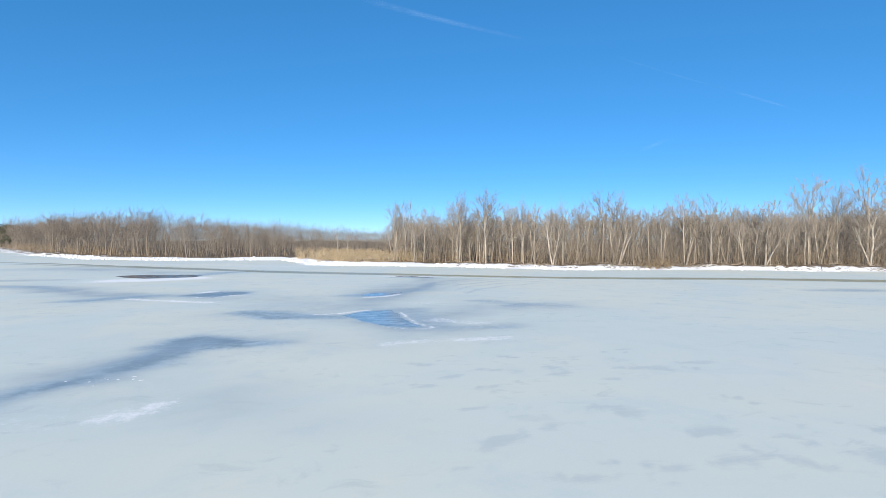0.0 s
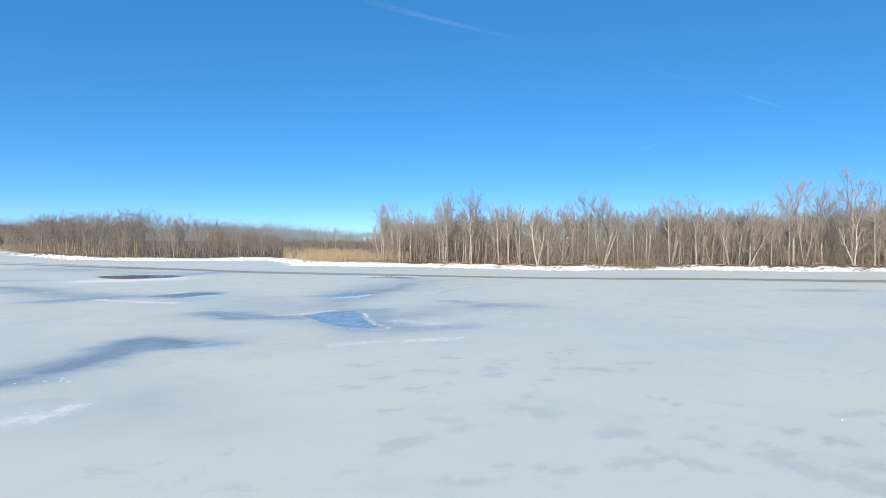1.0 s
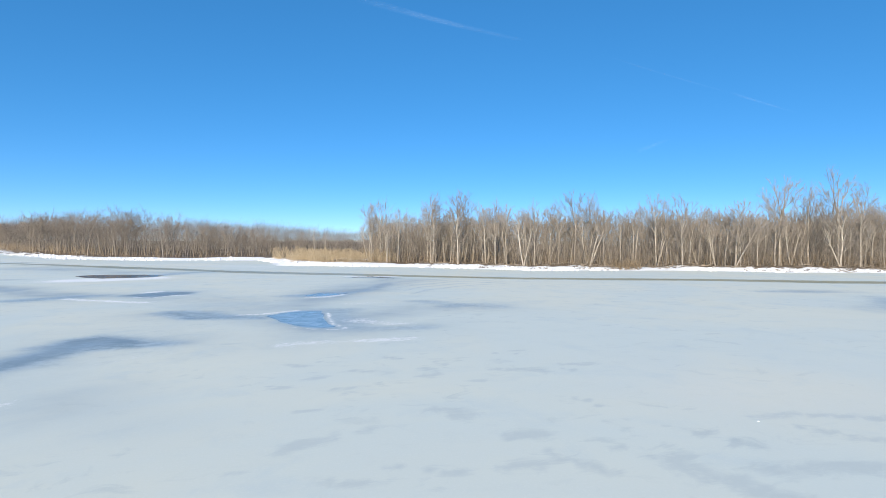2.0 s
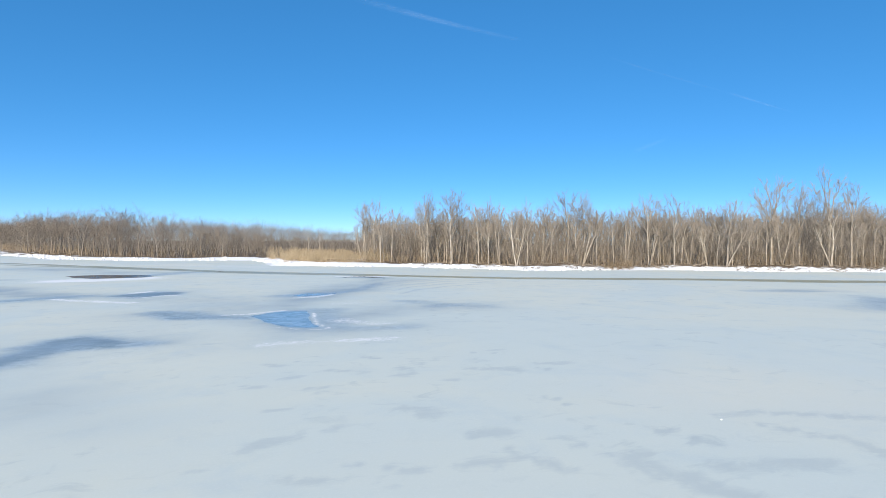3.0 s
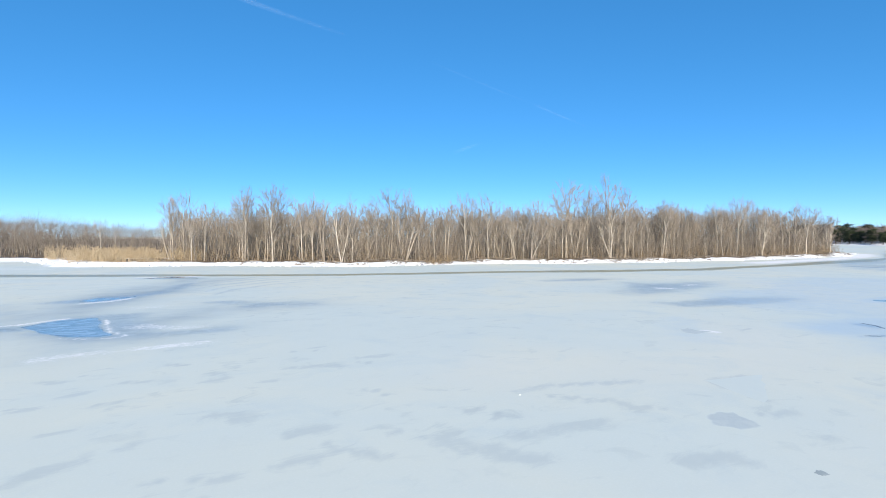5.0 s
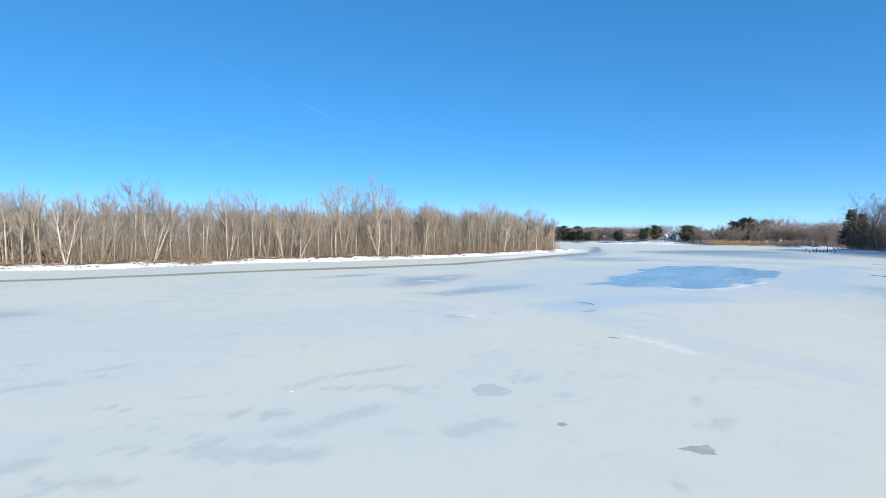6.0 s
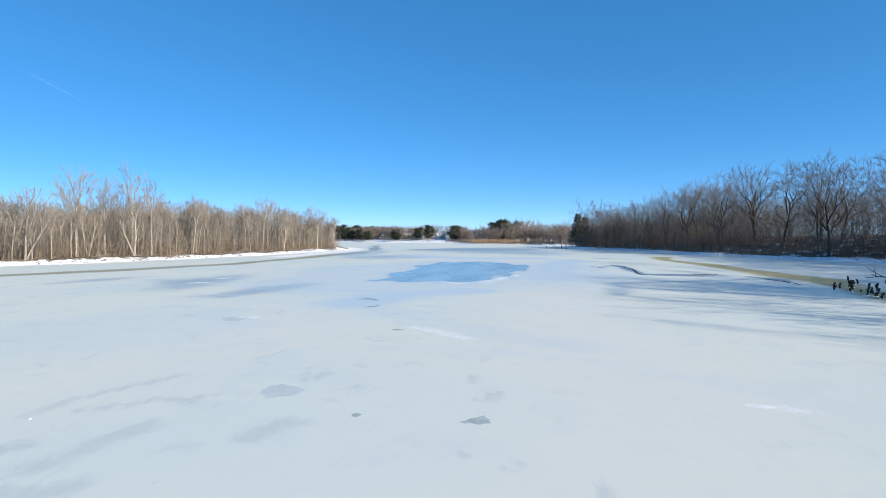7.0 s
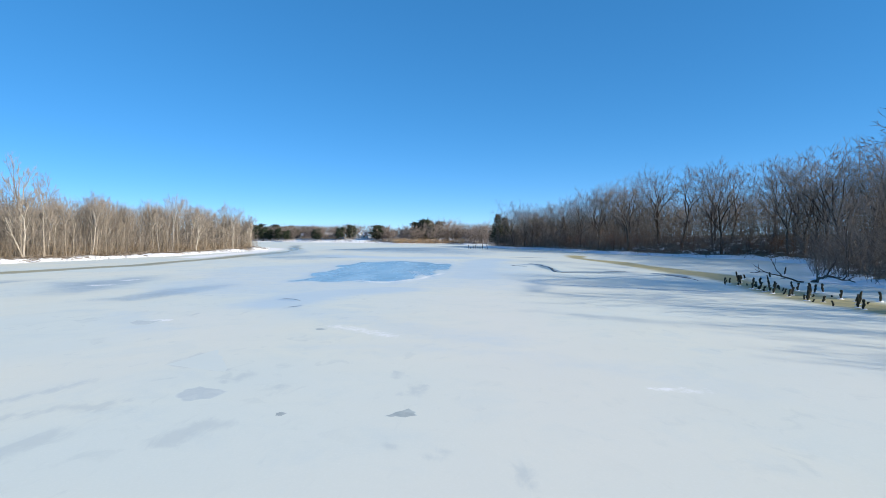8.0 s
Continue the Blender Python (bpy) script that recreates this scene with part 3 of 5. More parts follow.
def ice_fields(x, y):
    wx = x + (lumps(x, y, 5.0) - 0.5) * 0.6 + (lumps(x, y, 1.3) - 0.5) * 0.4
    wy = y + (lumps(x + 70, y, 5.0) - 0.5) * 0.6 + (lumps(x, y + 70, 1.3) - 0.5) * 0.4
    wet, pool, pale, haze, warm, melt, drift, stain, silt = (np.zeros(len(x)) for _ in range(9))
    for ring, soft, k in WET + WET_BEYOND:
        d = inside(wx, wy, ring) + (lumps(x, y * 1.7, 1.6) - 0.5) * soft * 0.8
        wet = np.maximum(wet, k * (0.72 * smooth(d, -0.8 * soft, 0.5 * soft) + 0.28 * np.exp(-(np.minimum(d, 0) / (3.2 * soft)) ** 2)))
    for line, w, k in WET_LINES:
        d, a = to_line(wx, wy, line)
        taper = 0.45 + 0.55 * np.sin(math.pi * np.clip(a, 0.04, 0.96))
        wet = np.maximum(wet, k * (0.7 * np.exp(-(d / (w * taper)) ** 2) + 0.3 * np.exp(-(d / (w * taper * 2.6)) ** 2)))
    for ring, soft in POOL:
        pool = np.maximum(pool, np.clip(0.5 + inside(wx, wy, ring) / soft, 0, 1))
    lake = inside(wx, wy, LAKE) + (lumps(x, y * 2.2, 3.5) - 0.5) * 2.2
    pool = np.maximum(pool, np.clip(0.5 + lake / 2.5, 0, 1))
    for line, w, k in PALE:
        d, a = to_line(wx, wy, line)
        pale = np.maximum(pale, k * np.exp(-(d / w) ** 2))
    for line, w, k in HAZE:
        d, a = to_line(wx, wy, line)
        d = d + (lumps(x, y * 1.5, 2.5 * w) - 0.5) * 1.2 * w
        haze = np.maximum(haze, k * np.exp(-(np.maximum(d, 0) / w) ** 2) * (0.7 + 0.5 * lumps(x, y * 1.6, 3.0)) * np.sin(math.pi * np.clip(a, 0.12, 0.88)))
    pale = np.maximum(pale, np.maximum(np.clip(0.9 + lake / 6.0, 0, 0.75), 0.55 * smooth(lake + (lumps(x, y, 9.0) - 0.5) * 9.0, -17, -5)))
    for line, w, k in WARM:
        d, a = to_line(wx, wy, line)
        warm = np.maximum(warm, k * np.exp(-(d / w) ** 2) * (0.6 + 0.8 * lumps(x, y, 4.0)))
    for line, w in MELT:
        d, a = to_line(wx, wy, line)
        melt = np.maximum(melt, np.clip(1 - 0.5 * d / (w * (0.45 + 1.1 * lumps(x, y, 16.0))), 0, 1))
    for line, w in SILT:
        d, a = to_line(wx, wy, line)
        silt = np.maximum(silt, np.clip(1 - 0.5 * d / (w * (0.45 + 1.1 * lumps(x, y, 13.0))), 0, 1))
    for line, w in DRIFTED:
        d, a = to_line(wx, wy, line)
        drift = np.maximum(drift, np.clip(1.25 - 0.6 * d / w, 0, 1) * 0.85)
    for line, w, k in FROSTED:
        d, a = to_line(wx, wy, line)
        drift = np.maximum(drift, k * np.exp(-(d / w) ** 2))
    for line, w in STAIN:
        d, a = to_line(wx, wy, line)
        stain = np.maximum(stain, np.exp(-(d / w) ** 2))
    shore = np.maximum(*land(x, y))
    drift = np.maximum(drift, smooth(shore, -2.2, -0.2) * (0.55 + 0.45 * smooth(lumps(x, y, 3.0), 0.3, 0.6)))
    return wet, pool, pale, haze, warm, melt, drift, stain, silt


def graded_twice(lo, hi, step, fine_lo, fine_hi, fine):
    """As graded(), with closer lines in one stretch."""
    lines = graded(lo, hi, step, 3200, 1.16)
    return np.concatenate([lines[lines < fine_lo - fine], np.arange(fine_lo, fine_hi, fine), lines[lines > fine_hi]])


xs, ys = graded_twice(-32, 76, 0.56, -9, 32, 0.28), graded_twice(-34, 76, 0.56, -9, 36, 0.28)
xs = np.unique(np.concatenate([xs, np.arange(78, 205, 2.4)]))
me, gx, gy = sheet("river_ice", xs, ys, lambda x, y: (lumps(x, y, 9.0) - 0.5) * 0.03)
wet, pool, pale, haze, warm, melt, drift, stain, silt = ice_fields(gx, gy)
for key, values in (("wet", wet), ("pool", pool), ("pale", pale), ("haze", haze), ("warm", warm), ("melt", melt), ("snow", drift), ("stain", stain), ("silt", silt)):
    give(me, key, values)
tagged(link("river_ice", me, ICE), "frozen river of grey-white ice with blue thaw pools", "ice", kind="structure")

# ---- trees ----
def turned(d, angle, rng):
    """d leaned by that angle, in degrees, to a random side."""
    d = d / np.linalg.norm(d)
    side = np.cross(d, rng.normal(size=3))
    side /= np.linalg.norm(side) + 1e-9
    a = radians(angle)
    return d * math.cos(a) + side * math.sin(a)


def bough(start, way, length, rng, n=5, rise=0.25, wander=0.16):
    """Points along a limb that wanders and bends upwards."""
    pts, d = [np.array(start, float)], np.array(way, float) / np.linalg.norm(way)
    for _ in range(n):
        d = d + rng.normal(size=3) * wander + np.array([0, 0, rise / n])
        d /= np.linalg.norm(d)
        pts.append(pts[-1] + d * length / n)
    return np.array(pts)


def spot(line, f):
    u = np.linspace(0, 1, len(line))
    return np.array([np.interp(f, u, line[:, c]) for c in range(3)])


def branching(seed, tall, girth, bole=0.5, levels=5, angle=26, ratio=0.78, lift=0.1, sway=0.03, leaders=2, low=3, sides=0.5, twigs=6, lean=(0, 0), stems=1, snags=0, shoot=1.0, even=False):
    """A bare tree that forks again and again. Gives the tubes of its trunks, its limbs, its branches and its twigs as arrays of ends and radii."""
    rng = np.random.RandomState(seed)
    tubes, limbs, boughs, tips = [], [], [], []
    for k in range(stems):
        h = tall * (1 if k == 0 else rng.uniform(0.78, 0.96))
        away = np.array(lean) + rng.normal(size=2) * (0.0 if stems == 1 else 0.12)
        g = girth * (1 if k == 0 else 0.8)
        trunk = bough((0.0, 0.0, -0.25), (away[0], away[1], 1), h * bole + 0.25, rng, 9, 0.08, sway)
        rad = g * np.linspace(1, 0.62, 10)
        rad[0] *= 1.35
        tubes.append((trunk, rad))
        first = h * (1 - bole) * (1 - ratio) / (1 - ratio ** (levels + 0.6)) / 0.86
        p, d, size, r = [], [], [], []
        turn = rng.uniform(0, 6.28)
        for i in range(leaders + low + snags):
            lead = i < leaders
            turn += 2.4 + rng.uniform(-0.5, 0.5)
            a = radians(angle * (rng.uniform(0.35, 0.9) if lead else rng.uniform(1.0, 1.7)))
            f = 1.0 if lead else rng.uniform(0.62, 0.97) if i < leaders + low else rng.uniform(0.25, 0.6)
            p.append(spot(trunk, f))
            d.append(np.array([math.cos(turn) * math.sin(a) + away[0] * 0.6, math.sin(turn) * math.sin(a) + away[1] * 0.6, math.cos(a)]))
            size.append(first * (1.0 if lead else rng.uniform(0.7, 1.0) if i < leaders + low else rng.uniform(0.35, 0.6)))
            r.append(g * (0.52 if lead else 0.34 if i < leaders + low else 0.2))
        p, d, size, r = np.array(p), np.array(d), np.array(size), np.array(r)
        for level in range(levels):
            d /= np.linalg.norm(d, axis=1, keepdims=True)
            mid = p + (d + rng.normal(size=d.shape) * 0.08) * size[:, None] * 0.5
            d2 = d + rng.normal(size=d.shape) * 0.13 + np.array([0, 0, lift])
            d2 /= np.linalg.norm(d2, axis=1, keepdims=True)
            end = mid + d2 * size[:, None] * 0.5
            r2 = r * (0.72 if level < levels - 1 else 0.4)
            (limbs if level < 2 else boughs).extend([(p, mid, r, (r + r2) / 2), (mid, end, (r + r2) / 2, r2)])
            if level >= levels - 2:
                n = twigs if level == levels - 1 else twigs // 2
                idx = np.repeat(np.arange(len(p)), n)
                f = rng.uniform(0.05, 1.0, len(idx))[:, None]
                at = np.where(f < 0.5, p[idx] + (mid - p)[idx] * f * 2, mid[idx] + (end - mid)[idx] * (2 * f - 1))
                way = d2[idx] + rng.normal(size=(len(idx), 3)) * 0.42 + np.array([0, 0, lift])
                tips.append((at, at + way * (size[idx] * shoot * rng.uniform(0.35, 0.95, len(idx)))[:, None]))
            if level == levels - 1:
                break
            # each end forks in two, a stronger and a weaker one to opposite sides; some put out a side branch
            side = np.cross(d2, rng.normal(size=d.shape))
            side /= np.linalg.norm(side, axis=1, keepdims=True) + 1e-9
            ta = np.tan(np.radians(angle * rng.uniform(*((0.5, 1.0) if even else (0.35, 0.8)), len(p))))[:, None]
            tb = np.tan(np.radians(angle * rng.uniform(*((0.6, 1.2) if even else (0.8, 1.5)), len(p))))[:, None]
            out = rng.uniform(size=len(p)) < sides
            tc = np.tan(np.radians(angle * rng.uniform(1.2, 2.0, len(p))))[:, None]
            third = np.cross(d2, side)
            p = np.concatenate([end, end, mid[out]])
            d = np.concatenate([d2 + side * ta, d2 - side * tb, (d2 + third * tc)[out]])
            size = np.concatenate([size * ratio * rng.uniform(0.9, 1.15, len(r)), size * ratio * rng.uniform(0.7, 1.0, len(r)), (size * 0.6)[out]])
            r = np.concatenate([r2 * 0.92, r2 * 0.72, (r2 * 0.55)[out]])
    top = max(float(b[:, 2].max()) for _, b in tips)
    k = 1.03 * tall / top
    return ([(line * k, rad) for line, rad in tubes], [(a * k, b * k, ra, rb) for a, b, ra, rb in limbs],
            [(a * k, b * k, ra, rb) for a, b, ra, rb in boughs], [(a * k, b * k) for a, b in tips])


def fork_meshes(seed, tall, girth, thin=0.012, least=0.014, **form):
    """The mesh of a tree's trunk with its limbs, and that of its crown of branches and twigs."""
    tubes, limbs, boughs, tips = branching(seed, tall, girth, **form)
    wood = [tube(line, rad, 7) for line, rad in tubes] + [sticks(a, b, np.maximum(ra, least), np.maximum(rb, least), 5) for a, b, ra, rb in limbs]
    crown = [sticks(a, b, np.maximum(ra, least), np.maximum(rb, thin), 3) for a, b, ra, rb in boughs]
    return arrays_mesh("trunk", *joined(*wood), True), stick_mesh("crown", crown, [needles(a, b, thin) for a, b in tips])


def make_tree(name, meshes, mats, label, group):
    root = tagged(new(name), label, "tree", group)
    link("trunk", meshes[0], mats[0], root)
    link("crown", meshes[1], mats[1], root)
    return root


def stand(tree, x, y, size=1.0, wide=1.0, turn=0.0, sink=0.1):
    z = float(ground_height(np.array([x]), np.array([y]))[0]) - sink
    return pose(x, y, max(z, -0.15), 0, 0, turn) @ Matrix.Diagonal((size * wide, size * wide, size, 1))


def scatter(rng, box, count, gap, good):
    """Random places in a box (x0, x1, y0, y1), at least gap apart, for which good(x, y) gives true."""
    x, y = rng.uniform(box[0], box[1], count * 60), rng.uniform(box[2], box[3], count * 60)
    ok = good(x, y)
    kept = np.zeros((0, 2))
    for p in zip(x[ok], y[ok]):
        if len(kept) == 0 or np.min(np.hypot(kept[:, 0] - p[0], kept[:, 1] - p[1])) > gap:
            kept = np.vstack([kept, p])
        if len(kept) >= count:
            break
    return kept


rng = np.random.RandomState(11)
NORTH_TREES = "bare trees of the sunlit north bank"
pale_mats = (BARK_PALE, TWIG_PALE)
swamp = [make_tree("bare_tree", fork_meshes(20 + k, 10.0, rng.uniform(0.085, 0.14), bole=rng.uniform(0.5, 0.66), levels=4, angle=rng.uniform(17, 25), ratio=0.8, lift=0.16, leaders=2 + k % 2, low=3, sides=0.45,
                                            twigs=7, lean=tuple(rng.normal(size=2) * 0.07), stems=2 if k in (2, 5) else 1, snags=k % 3, thin=0.011, least=0.018), pale_mats,
                   "slender pale-barked leafless tree on the snowy bank", NORTH_TREES) for k in range(9)]
spots = [(28.5, 93.5), (47.5, 84), (60.5, 78.5), (75, 72.5), (92, 66.5), (110, 62), (130, 58.5), (150, 57), (166, 58)]
for tree, (x, y) in zip(swamp, spots):
    tree.matrix_basis = stand(tree, x, y, rng.uniform(0.9, 1.05))

# the tall ones that stand over the canopy, and the pale leaning pair
tall = [make_tree("tall_bare_tree", fork_meshes(60 + k, 13.0, 0.17, bole=0.52, levels=5, angle=21, ratio=0.8, lift=0.13, leaders=3, low=4, sides=0.35, twigs=6, snags=2, thin=0.011, least=0.018), pale_mats,
                  "tall pale leafless tree rising over the other trees", NORTH_TREES) for k in range(3)]
TALL = [(33, 92.5, 14.0), (28.8, 93.4, 13.4), (39.5, 90, 12.4), (30, 96, 12.0), (89, 65.3, 16.3), (85.5, 67.5, 15.2), (81.5, 69, 14.6), (93, 64.5, 14.2), (43.3, 81.6, 12.6),
        (50.5, 81, 12.2), (53.8, 81.5, 12.8), (39, 88.5, 11.9), (63, 76, 12.0), (66, 73.5, 12.1), (90, 67, 12.2), (103, 63.5, 11.6)]
for k, (x, y, h) in enumerate(TALL):
    if k < 3:
        tall[k].matrix_basis = stand(tall[k], x, y, h / 13.2)
    else:
        copy_thing(tall[k % 3], stand(tall[k % 3], x, y, h / 13.2, 0.95, 70 * k))
for x, y, size in ((18.6, 101, 1.22), (20.6, 102.5, 1.3)):
    copy_thing(swamp[1], stand(swamp[1], x, y, size, 0.9, 30 * x))
for x, y, size in ((8.6, 117.5, 0.8), (11, 120.5, 0.74)):
    copy_thing(swamp[4], stand(swamp[4], x, y, size, 1.0, 50 * x))
pair = make_tree("leaning_tree", fork_meshes(80, 9.5, 0.18, bole=0.6, levels=4, angle=23, lift=0.15, leaders=3, low=2, twigs=7, lean=(0.2, 0.03), stems=2, snags=1, thin=0.011, least=0.018), pale_mats, "pale double-stemmed tree leaning over the snow", NORTH_TREES)
pair.matrix_basis = stand(pair, 51.2, 77.4, 1.0, 1.0, 0)
copy_thing(pair, stand(pair, 62, 74.5, 0.95, 1.0, 20))
copy_thing(pair, stand(pair, 70, 70.5, 0.8, 1.0, 200))


def north_edge(lo, hi):
    return lambda x, y: (lambda n: (n > lo) & (n < hi) & (x > 0.178 * y))(inside(x, y, NORTH))


def north_size(x, y=0.0):
    """The north wood is tallest in its middle and sinks towards the point."""
    x = np.asarray(x, float)
    return (1.0 + 0.16 * smooth(x, 80, 110)) * (1 - 0.36 * smooth(x, 146, 184))


# lighter crowns for the woods farther off
far_kind = [make_tree("leafless_tree", fork_meshes(40 + k, 10.0, 0.10, bole=0.42, levels=4, angle=27, ratio=0.8, lift=0.12, leaders=3, low=4, sides=0.5, twigs=8, lean=tuple(rng.normal(size=2) * 0.06), snags=1, thin=0.0105, least=0.018), (BARK_MID, TWIG_MID),
                      "leafless grey-tan tree of the wood beyond the inlet", "bare trees beyond the inlet") for k in range(4)]
for tree, (x, y) in zip(far_kind, [(-24, 136), (-36, 141), (-47, 150), (-58, 168)]):
    tree.matrix_basis = stand(tree, x, y, 1.0)
front = scatter(rng, (14, 184, 50, 112), 165, 1.0, north_edge(4.5, 14.0))
back = scatter(rng, (12, 186, 54, 130), 40, 1.8, north_edge(14.0, 26.0))
for k, (x, y) in enumerate(np.vstack([front, back])):
    src = swamp[rng.randint(9)]
    copy_thing(src, stand(src, x, y, rng.uniform(0.78, 1.14) * north_size(x), rng.uniform(1.0, 1.3), rng.uniform(0, 360)))


def strew(rng, box, count, good):
    """Random places in a box, with no least distance."""
    x, y = rng.uniform(box[0], box[1], count * 12), rng.uniform(box[2], box[3], count * 12)
    return np.column_stack([x, y])[good(x, y)][:count]


def thicket(name, mat, places, tall_lo, tall_hi, girth, twigs, label, category="woodland", crown=0.4, lean=0.07, seed=3, forked=True, bushy=1.0, scale=None):
    """Many slender stems with a few twigs each, in one mesh."""
    r = np.random.RandomState(seed)
    m = len(places)
    h = r.uniform(tall_lo, tall_hi, m) * (1 if scale is None else scale(places[:, 0], places[:, 1]))
    foot = np.column_stack([places, ground_height(places[:, 0], places[:, 1]) - 0.1])
    foot[:, 2] = np.maximum(foot[:, 2], -0.1)
    tilt = r.normal(size=(m, 2)) * lean
    knee = foot + np.column_stack([tilt * h[:, None] * 0.5, h * 0.5])
    top = foot + np.column_stack([(tilt + r.normal(size=(m, 2)) * lean * 0.5) * h[:, None], h])
    g = girth * r.uniform(0.6, 1.3, m)
    bits, fine = [sticks(foot, knee, g, g * 0.75, 3), sticks(knee, top, g * 0.75, g * 0.15, 3)], []
    if twigs:
        idx = np.repeat(np.arange(m), twigs)
        f = r.uniform(crown, 1.0, len(idx))
        low = f < 0.5
        a = np.where(low[:, None], foot[idx] + (knee - foot)[idx] * (f * 2)[:, None], knee[idx] + (top - knee)[idx] * (f * 2 - 1)[:, None])
        d = np.column_stack([r.normal(size=(len(idx), 2)) * 0.6, r.uniform(0.4, 1.2, len(idx))])
        b = a + d * (h[idx] * bushy * r.uniform(0.07, 0.19, len(idx)))[:, None]
        t = np.maximum(girth * 0.26, 0.012)
        fine.append(needles(a, b, t))
        if forked:
            a2 = a + (b - a) * r.uniform(0.3, 0.8, len(idx))[:, None]
            d2 = np.column_stack([r.normal(size=(len(idx), 2)) * 0.6, r.uniform(0.2, 1.1, len(idx))])
            fine.append(needles(a2, a2 + d2 * (h[idx] * bushy * r.uniform(0.05, 0.12, len(idx)))[:, None], t * 0.75))
    ob = link(name, stick_mesh(name, bits, fine), mat)
    return tagged(ob, label, category, kind="stuff")


def grove(name, mat, places, seeds, tall_lo, tall_hi, label, girth=0.06, thin=0.014, lean=0.06, seed=3, scale=None, category="woodland", **form):
    """A wood of many whole slender trees in one mesh: a few forms, each set down again and again, turned, leaned and sized."""
    r = np.random.RandomState(seed)
    m = len(places)
    h = r.uniform(tall_lo, tall_hi, m) * (1 if scale is None else scale(places[:, 0], places[:, 1]))
    z = np.maximum(ground_height(places[:, 0], places[:, 1]) - 0.15, -0.15)
    pick, a, wide = r.randint(0, len(seeds), m), r.uniform(0, 6.28, m), r.uniform(0.85, 1.3, m)
    tilt = r.normal(size=(m, 2)) * lean
    verts, quads, tris, n = [], [], [], 0
    for k, one in enumerate(seeds):
        tubes, limbs, boughs, tips = branching(one, 1.0, girth / 9.0, **form)
        bits = [sticks(line[[0, 4]], line[[4, 9]], rad[[0, 4]], rad[[4, 9]], 4) for line, rad in tubes]
        whole = [(one[0], two[1], np.maximum(one[2], thin / 6)) for one, two in zip(limbs[::2] + boughs[::2], limbs[1::2] + boughs[1::2])]
        p, b, rad = whole[0]
        v, q = joined(*bits, sticks(p, b, rad, rad * 0.6, 3))
        fine = [needles(p, b, rad[0]) for p, b, rad in whole[1:]] + [needles(p, b, thin / 9) for p, b in tips]
        t = np.concatenate([ft + o for (fv, ft), o in zip(fine, np.cumsum([len(v)] + [len(fv) for fv, _ in fine])[:-1])])
        v = np.concatenate([v] + [fv for fv, _ in fine])
        for i in np.nonzero(pick == k)[0]:
            c, s = math.cos(a[i]) * wide[i], math.sin(a[i]) * wide[i]
            w = np.column_stack([(v[:, 0] * c - v[:, 1] * s + tilt[i, 0] * v[:, 2]) * h[i] + places[i, 0], (v[:, 0] * s + v[:, 1] * c + tilt[i, 1] * v[:, 2]) * h[i] + places[i, 1], v[:, 2] * h[i] + z[i]])
            verts.append(w)
            quads.append(q + n)
            tris.append(t + n)
            n += len(w)
    ob = link(name, arrays_mesh(name, np.concatenate(verts), np.concatenate(quads), False, np.concatenate(tris)), mat)
    return tagged(ob, label, category, kind="stuff")


SLENDER = dict(bole=0.5, levels=3, angle=24, ratio=0.75, lift=0.16, leaders=2, low=2, sides=0.2, twigs=2, sway=0.035)
grove("north_woodland", STEM_STUFF, strew(rng, (8, 200, 52, 190), 1900, north_edge(8, 60)), range(501, 507), 7.2, 10.2,
      "dense grey-brown leafless woodland behind the bank trees", scale=north_size, **SLENDER)
grove("north_back_woodland", STEM_STUFF, strew(rng, (10, 205, 70, 200), 480, north_edge(30, 75)), range(571, 575), 8.0, 10.0, "close leafless woodland deep behind the north bank", girth=0.09, thin=0.022, seed=17,
      scale=north_size, **dict(SLENDER, bole=0.3, angle=28))
thicket("north_saplings", STEM_STUFF, strew(rng, (8, 200, 52, 150), 5200, north_edge(7, 55)), 3.5, 8.8, 0.035, 3, "close-set slender grey-brown saplings of the north bank", seed=31, lean=0.17, forked=False, bushy=1.3, scale=north_size)
thicket("bank_undergrowth", STEM_STUFF, strew(rng, (40, 192, 48, 100), 2600, north_edge(4.5, 13)), 1.5, 6.0, 0.022, 12, "grey-brown leafless undergrowth between the bank trees", "brush", 0.15, 0.22, 52, False, 1.6)
thicket("bank_brush", BRUSH_TAN, strew(rng, (2, 190, 50, 130), 3400, north_edge(3.6, 15)), 0.4, 2.6, 0.016, 6, "tan and russet leafless brush under the bank trees", "brush", 0.15, 0.35, 4, bushy=1.5)


thicket("brush_heap", BRUSH_TAN, strew(rng, (51.5, 58, 69, 76), 90, lambda x, y: (np.hypot((x - 54.8) / 1.7, y - 72.2) < 1.5) & (inside(x, y, NORTH) > 1.2)), 0.5, 1.7, 0.025, 14, "tangled heap of brown brush at the ice edge", "brush", 0.1, 0.7, 77, bushy=2.0)


def northwest(lo, hi):
    return lambda x, y: (lambda n: (n > lo) & (n < hi) & ((x < -0.012 * y) | ((y > 165) & (x < 0.2 * y))))(inside(x, y, NORTH))


def inlet_size(x, y=0.0):
    """The wood beyond the inlet is lower towards the river mouth."""
    return 1.3 - 0.62 * smooth(np.asarray(x, float), -34, 2)


